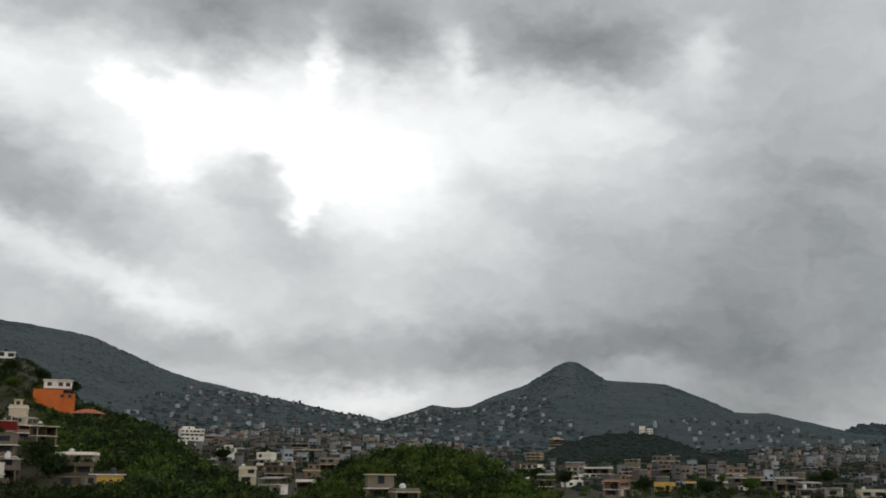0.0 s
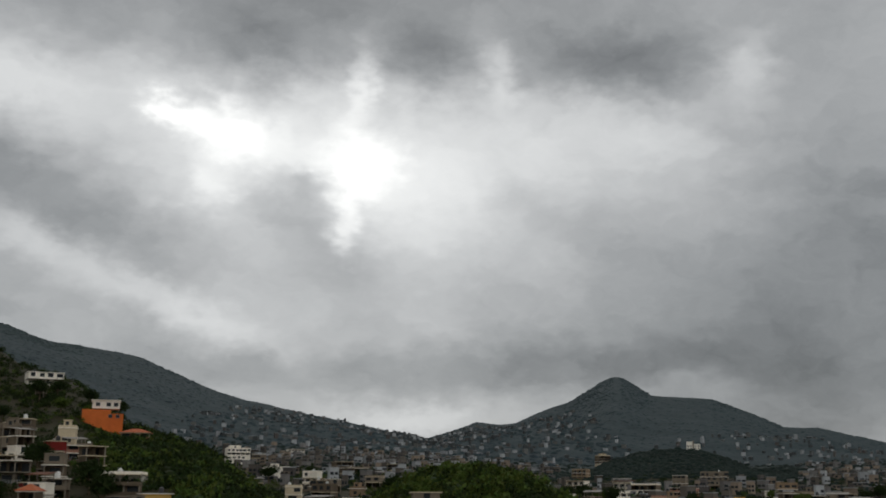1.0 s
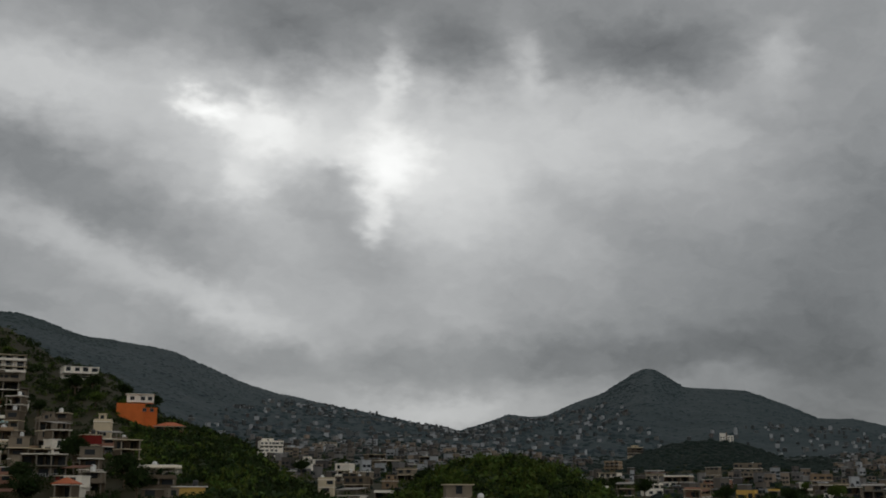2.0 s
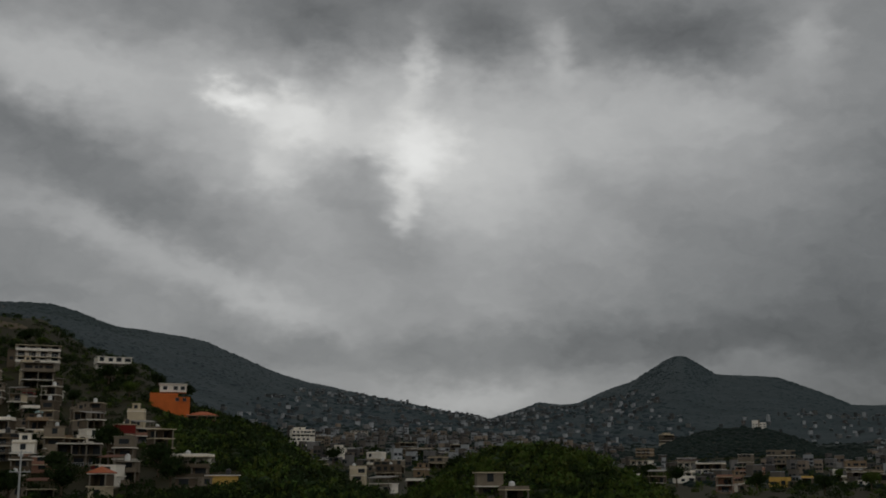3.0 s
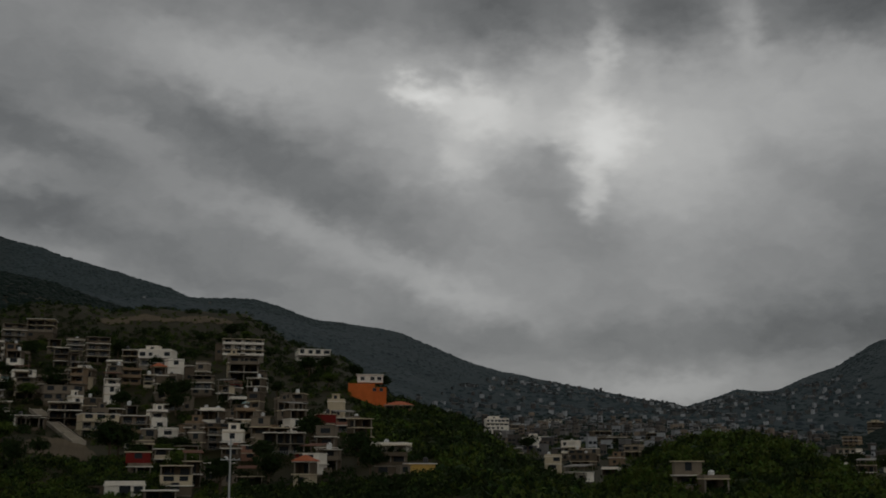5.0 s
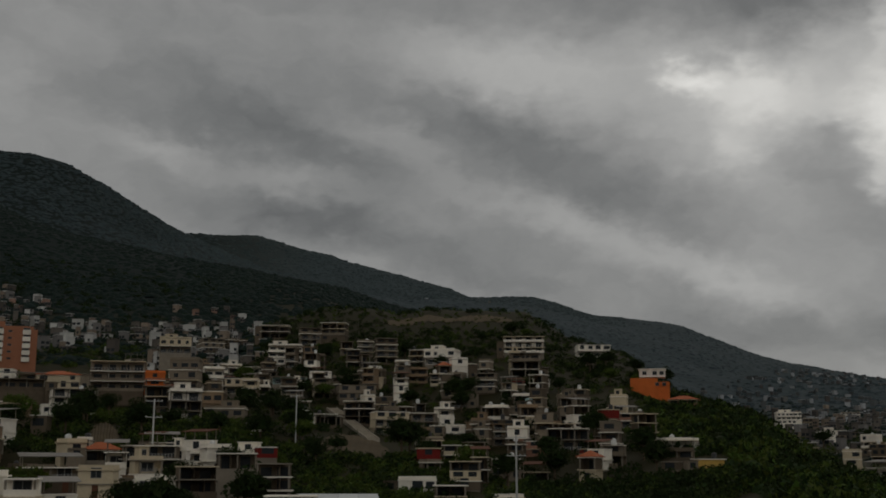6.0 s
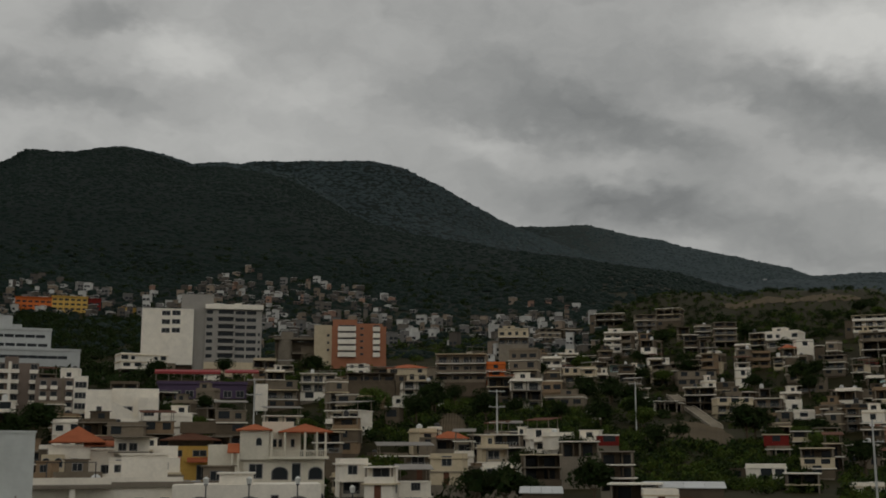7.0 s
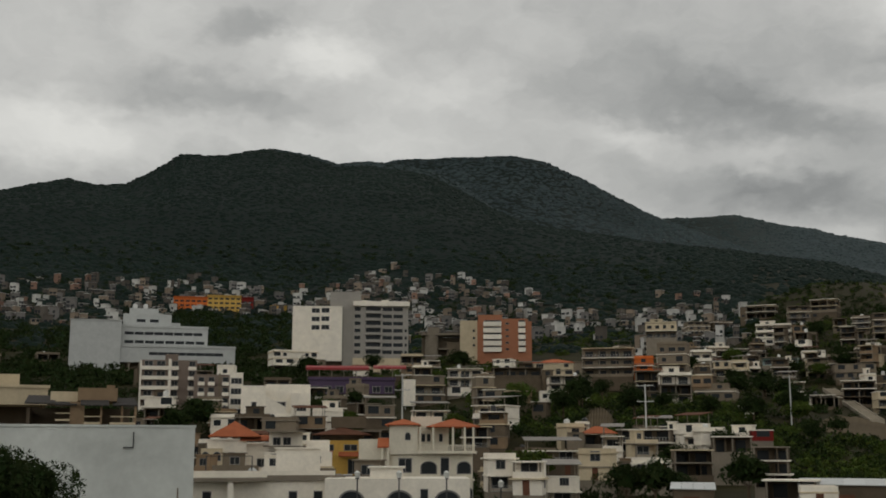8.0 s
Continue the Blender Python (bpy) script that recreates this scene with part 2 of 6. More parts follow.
def smooth(x):
    x = np.clip(x, 0, 1)
    return x * x * (3 - 2 * x)


def town_side(r):
    return lerp(r, [(0, -9), (60, -9), (130, -9), (195, -8.5), (240, -5.5), (290, 4), (340, 12), (400, 22), (440, 28), (490, 33), (520, 40), (600, 56), (780, 90), (1000, 148), (1300, 215), (1700, 260), (5000, 300)])


def valley_side(r):
    return lerp(r, [(0, -9), (60, -9), (200, -9), (300, -7), (450, -3), (650, 2), (900, 14), (1200, 30), (1600, 55), (2100, 78), (2600, 92), (5000, 120)])


def upper_valley(r):
    return lerp(r, [(0, -9), (60, -9), (200, -9), (300, -7), (420, -2), (560, 7), (700, 15), (900, 27), (1200, 44), (1600, 62), (2100, 80), (2600, 94), (5000, 120)])


# each crest: bearing and height of its line in degrees over the horizon
CREST_HILL = [(7, -2.5), (9.2, -0.9), (10.6, 0.0), (12.5, 1.1), (13.9, 2.2), (16, 3.0), (17.7, 3.8), (19, 4.7), (20.2, 5.7), (22.9, 6.3), (24.9, 7.4), (29.8, 7.55), (31.5, 7.3), (33, 7.6), (35.1, 7.6), (37.5, 6.9), (39, 6.3), (41.5, 3.0)]
CREST_MOUND = [(8.2, -2.5), (6.7, -0.9), (5.6, -0.2), (4, 0.8), (2.3, 1.35), (0, 1.45), (-1.7, 1.0), (-3.4, 0.15), (-5, -0.6), (-7, -2)]
CREST_DARK = [(-3, 0.2), (-5, 1.5), (-6.1, 2.1), (-7.4, 2.45), (-8.6, 2.55), (-10.5, 2.45), (-11.8, 2.0), (-13, 1.4), (-14.2, 0.8), (-16, -0.2)]
CREST_ONE = [(90, 10.5), (82, 11), (75.3, 11.85), (73.8, 12.4), (72.2, 12.7), (70.9, 12.5), (69.5, 12.55), (68.5, 13.1), (66.9, 14.2), (64.6, 14.4), (62.3, 14.8), (60.6, 14.4), (58.8, 14.1), (57.1, 14.3), (55.9, 14.2), (53.5, 13.5), (51.5, 12.4), (47.2, 10.0), (42.1, 8.2), (38, 6.5), (32, 4)]
CREST_TWO = [(66, 12), (60, 13.4), (55.9, 14.3), (52, 14.5), (49.7, 14.55), (48.2, 14.2), (47.1, 13.7), (44.8, 12.5), (43.4, 11.7), (42, 11.1), (38.7, 9.8), (33, 7)]
CREST_THREE = [(52, 9.5), (45, 11), (42, 11.2), (38.6, 11.25), (37.3, 10.9), (36, 10.6), (34.8, 10.4), (33.9, 10.05), (32.5, 9.7), (30.6, 9.25), (28.9, 8.85), (25.3, 7.3), (20, 5)]
CREST_FOUR = [(40, 6.5), (33, 7.8), (29.5, 8.4), (27.5, 8.4), (24.6, 8.33), (23.0, 7.95), (21.4, 7.45), (19.4, 7.15), (17.1, 6.75), (14.2, 5.5), (12, 4.75), (10.2, 4.4), (7.1, 3.9), (3.7, 3.1), (1.7, 2.4), (-2, 1.5)]
CREST_PEAK = [(7, 1.6), (4.5, 2.3), (3.4, 2.95), (1.4, 3.6), (0.5, 3.95), (-0.6, 3.85), (-1.4, 3.9), (-2.5, 4.3), (-4.2, 4.9), (-5.8, 5.9), (-6.3, 6.12), (-6.8, 6.12), (-7.2, 5.9), (-8.2, 5.3), (-11.2, 4.95), (-12.8, 4.3), (-14.4, 3.6), (-16, 3.55), (-17.8, 3.05), (-19.2, 2.55), (-20, 2.1), (-24, 1)]
CREST_LAST = [(-12, 1.2), (-18, 2.2), (-19.3, 2.65), (-20.1, 2.95), (-21.3, 2.9), (-26, 2.4), (-34, 1)]
#        crest, foot distance, crest distance, fall behind it, lift of the crest
RIDGES = [
    (CREST_ONE, 1000, 2150, 700, 5), (CREST_TWO, 1700, 2750, 800, 10), (CREST_THREE, 2000, 3200, 800, 9),
    (CREST_FOUR, 1250, 2700, 900, 5), (CREST_PEAK, 1500, 3100, 900, 0), (CREST_LAST, 3300, 4300, 500, -3), (CREST_DARK, 950, 1250, 250, 0),
]


def hill_line(az):
    """How far off the crest of the near hill runs."""
    return lerp(az, [(7, 320), (13, 430), (20, 580), (30, 650), (41, 690)])


def height(az, r):
    az, r = np.asarray(az, float), np.asarray(r, float)
    side = smooth((az - 14) / 26)
    behind = smooth((np.abs(az - 28) - 58) / 25)
    middle = smooth((az + 4) / 7)
    z = town_side(r) * side + (upper_valley(r) * middle + valley_side(r) * (1 - middle)) * (1 - side)
    z = z * (1 - behind) + (-9 + 0.03 * np.maximum(r - 200, 0)) * behind
    base = z
    for crest, foot, far, fall, lift in RIDGES:
        top = far * np.tan(np.radians(lerp(az, crest))) + lift
        s = (r - foot) / (far - foot)
        up = np.clip(s, 0, 1) ** 1.35
        down = np.clip((r - far) / fall, 0, 1)
        shape = base + (top - base) * up * (1 - 0.8 * smooth(down))
        inside = (az < max(c[0] for c in crest)) & (az > min(c[0] for c in crest))
        z = np.where(inside, np.maximum(z, shape), z)
    crest_r = hill_line(az)
    top = crest_r * np.tan(np.radians(lerp(az, CREST_HILL)))
    foot = crest_r * 0.42
    s = np.clip((r - foot) / (crest_r - foot), 0, 1)
    ramp = -8 + (top + 8) * (0.75 * s + 0.25 * smooth(s))
    ramp = ramp + 3.4 * smooth((s - 0.7) / 0.3) * smooth((az - 21) / 4)
    shape = ramp - smooth((r - crest_r) / 260) * (top + 30)
    inside = (az > 7) & (az < 41.5) & (r > foot)
    z = np.where(inside, np.maximum(z, shape), z)
    top = 300 * np.tan(np.radians(lerp(az, CREST_MOUND)))
    s = np.clip((r - 215) / 85, 0, 1)
    shape = -9 + (top + 9) * smooth(s) - smooth((r - 310) / 110) * (top + 14)
    inside = (az > -7) & (az < 8.2) & (r > 215)
    z = np.where(inside, np.maximum(z, shape), z)
    # the steep bank under the houses below the hospital
    z = z + smooth((az - 38) / 3) * (1 - smooth((az - 52) / 3)) * lerp(r, [(240, 0), (262, 3.5), (290, 3.2), (345, 2.5), (400, 1), (440, 0)])
    # gullies and knolls on the far slopes
    x, y = -np.sin(np.radians(az)) * r, np.cos(np.radians(az)) * r
    rough = np.clip((r - 900) / 1200, 0, 1) * (1 - 0.6 * smooth((r - 1900) / 500))
    z = z + rough * (9 * np.sin(x / 83 + 2 * np.sin(y / 190)) * np.sin(y / 120 + x / 260) + 4 * np.sin(x / 31 + y / 47) * np.sin(y / 37))
    return z


def spot(az, r, up=0.0):
    """The point of the ground at that bearing and distance."""
    a = radians(az)
    return Vector((-math.sin(a) * r, math.cos(a) * r, EYE + float(height(az, r)) + up))


def mesh_object(name, verts, faces, mats, indices=None, parent=None, flat=True):
    data = bpy.data.meshes.new(name)
    data.from_pydata(verts, [], faces)
    for m in mats:
        data.materials.append(m)
    if indices is not None:
        data.polygons.foreach_set("material_index", indices)
    if not flat:
        data.polygons.foreach_set("use_smooth", [True] * len(faces))
    data.update()
    ob = new(name, data)
    if parent is not None:
        ob.parent = parent
    return ob


def build_ground():
    az = np.concatenate([np.arange(-178, -30, 4.0), np.arange(-30, 84, 0.22), np.arange(84, 182, 4.0)])
    r = np.concatenate([[0.02, 15, 35], np.geomspace(55, 700, 120), np.geomspace(706, 4850, 130)])
    A, Rr = np.meshgrid(az, r)
    Z = height(A, Rr) + EYE
    X, Y = -np.sin(np.radians(A)) * Rr, np.cos(np.radians(A)) * Rr
    verts = np.stack([X, Y, Z], -1).reshape(-1, 3)
    rows, cols = A.shape
    i = np.arange(rows - 1)[:, None] * cols + np.arange(cols)[None, :]
    nxt = np.arange(rows - 1)[:, None] * cols + (np.arange(cols)[None, :] + 1) % cols
    faces = np.stack([i, i + cols, nxt + cols, nxt], -1).reshape(-1, 4)
    data = bpy.data.meshes.new("ground")
    data.vertices.add(len(verts))
    data.vertices.foreach_set("co", verts.ravel())
    data.loops.add(faces.size)
    data.loops.foreach_set("vertex_index", faces.ravel())
    data.polygons.add(len(faces))
    data.polygons.foreach_set("loop_start", np.arange(len(faces)) * 4)
    data.polygons.foreach_set("use_smooth", np.ones(len(faces), bool))
    data.update(calc_edges=True)
    data.validate()
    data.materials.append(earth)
    ob = new("ground", data)
    tagged(ob, "brown and green hillsides and valley floor round the town", "ground", kind="structure")


build_ground()


# ---- building helpers ----
rng = random.Random(11)
nrng = np.random.default_rng(7)


class Shape:
    """Boxes, tubes and roofs gathered for one mesh."""

    def __init__(self):
        self.verts, self.faces, self.slots = [], [], []

    def solid(self, points, faces, slot=0):
        k = len(self.verts)
        self.verts += points
        self.faces += [tuple(k + i for i in f) for f in faces]
        self.slots += [slot] * len(faces)
        return self

    def box(self, x0, x1, y0, y1, z0, z1, slot=0):
        pts = [(x, y, z) for z in (z0, z1) for x, y in ((x0, y0), (x1, y0), (x1, y1), (x0, y1))]
        return self.solid(pts, [(3, 2, 1, 0), (4, 5, 6, 7), (0, 1, 5, 4), (1, 2, 6, 5), (2, 3, 7, 6), (3, 0, 4, 7)], slot)

    def tube(self, x, y, z0, z1, r0, r1=None, sides=12, slot=0):
        r1 = r0 if r1 is None else r1
        pts = [(x + rr * math.cos(2 * math.pi * i / sides), y + rr * math.sin(2 * math.pi * i / sides), z) for z, rr in ((z0, r0), (z1, r1)) for i in range(sides)]
        fs = [(i, (i + 1) % sides, sides + (i + 1) % sides, sides + i) for i in range(sides)]
        return self.solid(pts, fs + [tuple(range(sides))[::-1], tuple(range(sides, 2 * sides))], slot)

    def lathe(self, profile, sides=14, slot=0):
        """One turned skin from pairs of radius and height."""
        pts = [(q * math.cos(2 * math.pi * i / sides), q * math.sin(2 * math.pi * i / sides), z) for q, z in profile for i in range(sides)]
        fs = [(k * sides + i, k * sides + (i + 1) % sides, (k + 1) * sides + (i + 1) % sides, (k + 1) * sides + i) for k in range(len(profile) - 1) for i in range(sides)]
        return self.solid(pts, fs + [tuple(range(sides))[::-1], tuple(range((len(profile) - 1) * sides, len(profile) * sides))], slot)

    def hip(self, x0, x1, y0, y1, z0, z1, slot=0):
        """A hipped roof with eaves a hand thick."""
        long_x = (x1 - x0) > (y1 - y0)
        half = min(x1 - x0, y1 - y0) / 2
        cx, cy = (x0 + x1) / 2, (y0 + y1) / 2
        ridge = [(x0 + half, cy, z1), (x1 - half, cy, z1)] if long_x else [(cx, y0 + half, z1), (cx, y1 - half, z1)]
        pts = [(x0, y0, z0), (x1, y0, z0), (x1, y1, z0), (x0, y1, z0)]
        pts += [(x, y, z + 0.15) for x, y, z in pts] + ridge
        if long_x:
            top = [(4, 5, 9, 8), (5, 6, 9), (6, 7, 8, 9), (7, 4, 8)]
        else:
            top = [(4, 5, 8), (5, 6, 9, 8), (6, 7, 9), (7, 4, 8, 9)]
        return self.solid(pts, [(3, 2, 1, 0), (0, 1, 5, 4), (1, 2, 6, 5), (2, 3, 7, 6), (3, 0, 4, 7)] + top, slot)

    def shed(self, x0, x1, y0, y1, z0, z1, thick=0.12, slot=0):
        """A sheet that rises from front to back."""
        pts = [(x0, y0, z0), (x1, y0, z0), (x1, y1, z1), (x0, y1, z1)]
        pts += [(x, y, z + thick) for x, y, z in pts]
        return self.solid(pts, [(3, 2, 1, 0), (4, 5, 6, 7), (0, 1, 5, 4), (1, 2, 6, 5), (2, 3, 7, 6), (3, 0, 4, 7)], slot)

    def mesh(self, name, *mats):
        data = bpy.data.meshes.new(name)
        data.from_pydata(self.verts, [], self.faces)
        for m in mats:
            data.materials.append(m)
        if len(mats) > 1:
            data.polygons.foreach_set("material_index", self.slots)
        data.update()
        return data


def part(name, shape, material, parent, label=""):
    data = shape if isinstance(shape, bpy.types.Mesh) else shape.mesh(name, *(material if isinstance(material, tuple) else (material,)))
    ob = new(name, data)
    ob.parent = parent
    return tagged(ob, label)


def root(name, az, r, z=None, turn=0.0):
    """An empty on the ground, its y axis pointing away from the eye."""
    ob = new(name)
    p = spot(az, r)
    ob.matrix_world = pose(p.x, p.y, EYE + z if z is not None else p.z, 0, 0, az + turn)
    return ob


window_frame = surface("window_frame", (0.20, 0.19, 0.175), rough=0.5, spread=0.35, bump=0)


def unit_window(bars):
    """One joined frame with its mullions."""
    xs = [-0.5, -0.44]
    for k in range(bars):
        c = (k + 1) / (bars + 1) - 0.5
        xs += [c - 0.025, c + 0.025]
    xs += [0.44, 0.5]
    zs = [0.0, 0.07, 0.93, 1.0]
    s = Shape()
    nx = len(xs)
    pts = [(x, y, z) for y in (-0.06, 0.04) for z in zs for x in xs]
    at = lambda i, j, y: y * nx * 4 + j * nx + i
    solid = lambda i, j: 0 <= i < nx - 1 and 0 <= j < 3 and not (j == 1 and i % 2 == 1)
    faces = []
    for i in range(nx - 1):
        for j in range(3):
            if not solid(i, j):
                continue
            faces += [(at(i, j, 0), at(i + 1, j, 0), at(i + 1, j + 1, 0), at(i, j + 1, 0)), (at(i, j, 1), at(i, j + 1, 1), at(i + 1, j + 1, 1), at(i + 1, j, 1))]
            for di, dj, p, q in ((0, -1, (i, j), (i + 1, j)), (1, 0, (i + 1, j), (i + 1, j + 1)), (0, 1, (i + 1, j + 1), (i, j + 1)), (-1, 0, (i, j + 1), (i, j))):
                if not solid(i + di, j + dj):
                    faces.append((at(*q, 0), at(*p, 0), at(*p, 1), at(*q, 1)))
    return s.solid(pts, faces).mesh("window", window_frame)


WINDOWS = [unit_window(0), unit_window(1), unit_window(2)]
PANE = Shape().box(-0.47, 0.47, -0.012, 0.03, 0.03, 0.97).mesh("pane", glass)
DARK_WINDOW = Shape().box(-0.5, 0.5, -0.03, 0.03, 0, 1).mesh("window", glass)


def window(parent, x, y, z, w, h, bars=1, side=0, framed=True):
    """side 0: on the front; 1: on the right wall; -1: on the left wall."""
    ob = new("window", WINDOWS[bars] if framed else DARK_WINDOW)
    ob.parent = parent
    ob.matrix_local = pose(x, y, z, 0, 0, 90 * side) @ Matrix.Diagonal((w, 1, h, 1))
    if framed:
        part("pane", PANE, None, ob)
    return ob


def unit_arch():
    s = Shape()
    n = 10
    rim = [(-0.5, 0.0), (0.5, 0.0), (0.5, 0.55)] + [(0.5 * math.cos(math.pi * i / n), 0.55 + 0.45 * math.sin(math.pi * i / n)) for i in range(1, n)] + [(-0.5, 0.55)]
    k = len(rim)
    rings = [[(x * q, y, (z - 0.5) * q + 0.5) for x, z in rim] for q, y in ((1.0, 0.05), (1.0, -0.06), (0.86, -0.06), (0.86, 0.05))]
    faces = [(a * k + (i + 1) % k, a * k + i, (a + 1) * k + i, (a + 1) * k + (i + 1) % k) for a in range(3) for i in range(k)]
    frame_mesh = s.solid(sum(rings, []), faces).mesh("arched_window", window_frame)
    pane = Shape()
    pts = [(x * 0.9, y, (z - 0.5) * 0.9 + 0.5) for y in (-0.03, 0.02) for x, z in rim]
    pane.solid(pts, [tuple(range(k))] + [((i + 1) % k, i, k + i, k + (i + 1) % k) for i in range(k)])
    return frame_mesh, pane.mesh("pane", glass)


ARCH, ARCH_PANE = unit_arch()


def arched(parent, x, y, z, w, h):
    ob = new("arched_window", ARCH)
    ob.parent = parent
    ob.matrix_local = pose(x, y, z) @ Matrix.Diagonal((w, 1, h, 1))
    part("pane", ARCH_PANE, None, ob)
    return ob


COLUMN = Shape().box(-0.14, 0.14, -0.14, 0.14, 0, 1).mesh("column", concrete)
DOOR = Shape().box(-0.5, 0.5, -0.05, 0.03, 0, 1).box(-0.42, 0.42, -0.06, -0.05, 0.05, 0.95).mesh("door", rust)
rail_metal = surface("painted_railing", (0.3, 0.3, 0.29), rough=0.5, bump=0)


def unit_rail():
    s = Shape().box(-0.5, 0.5, -0.03, 0.03, 0.94, 1.0).box(-0.5, 0.5, -0.02, 0.02, 0.08, 0.12)
    for i in range(17):
        x = -0.49 + i * 0.98 / 16
        s.box(x - 0.006, x + 0.006, -0.015, 0.015, 0.1, 0.95)
    return s.mesh("railing", rail_metal)


RAIL = unit_rail()
TANK_PARTS = {}


def water_tank(x, y, z, size, dark):
    """A plastic roof tank with ribs and a lid, standing on a roof."""
    if dark not in TANK_PARTS:
        paint = surface("black_plastic" if dark else "pale_plastic", (0.03, 0.03, 0.032) if dark else (0.62, 0.62, 0.6), rough=0.45, spread=0.1, bump=0)
        s = Shape()
        rings = [p for k in range(4) for p in ((0.5, 0.25 * k), (0.5, 0.25 * k + 0.2), (0.465, 0.25 * k + 0.225))]
        s.lathe(rings + [(0.5, 1.0), (0.36, 1.12), (0.2, 1.18)])
        TANK_PARTS[dark] = s.mesh("tank", paint), Shape().tube(0, 0, 1.18, 1.25, 0.21, sides=12).mesh("lid", paint)
    tank = new("water_tank")
    tank.matrix_world = pose(x, y, z) @ Matrix.Scale(size, 4)
    for name, data in zip(("tank", "lid"), TANK_PARTS[dark]):
        part(name, data, None, tank)
    return tagged(tank, "black plastic water tank standing on a flat roof" if dark else "pale plastic water tank standing on a flat roof", "water tank", "rooftop water tanks")


WORDS = {"white": "white", "cream": "cream", "grey": "grey rendered", "block": "bare concrete block", "tan": "tan", "pink": "faded pink", "yellow": "yellow",
         "orange": "bright orange", "red": "dark red", "aqua": "pale aqua", "blue": "blue"}
COUNT = {1: "one-storey", 2: "two-storey", 3: "three-storey", 4: "four-storey", 5: "five-storey"}
TAKEN = []


def free(az, r, w):
    x, y = -math.sin(radians(az)) * r, math.cos(radians(az)) * r
    return all((x - a) ** 2 + (y - b) ** 2 > ((w + c) * 0.46 + 0.4) ** 2 for a, b, c in TAKEN)


def take(az, r, w):
    TAKEN.append((-math.sin(radians(az)) * r, math.cos(radians(az)) * r, w))


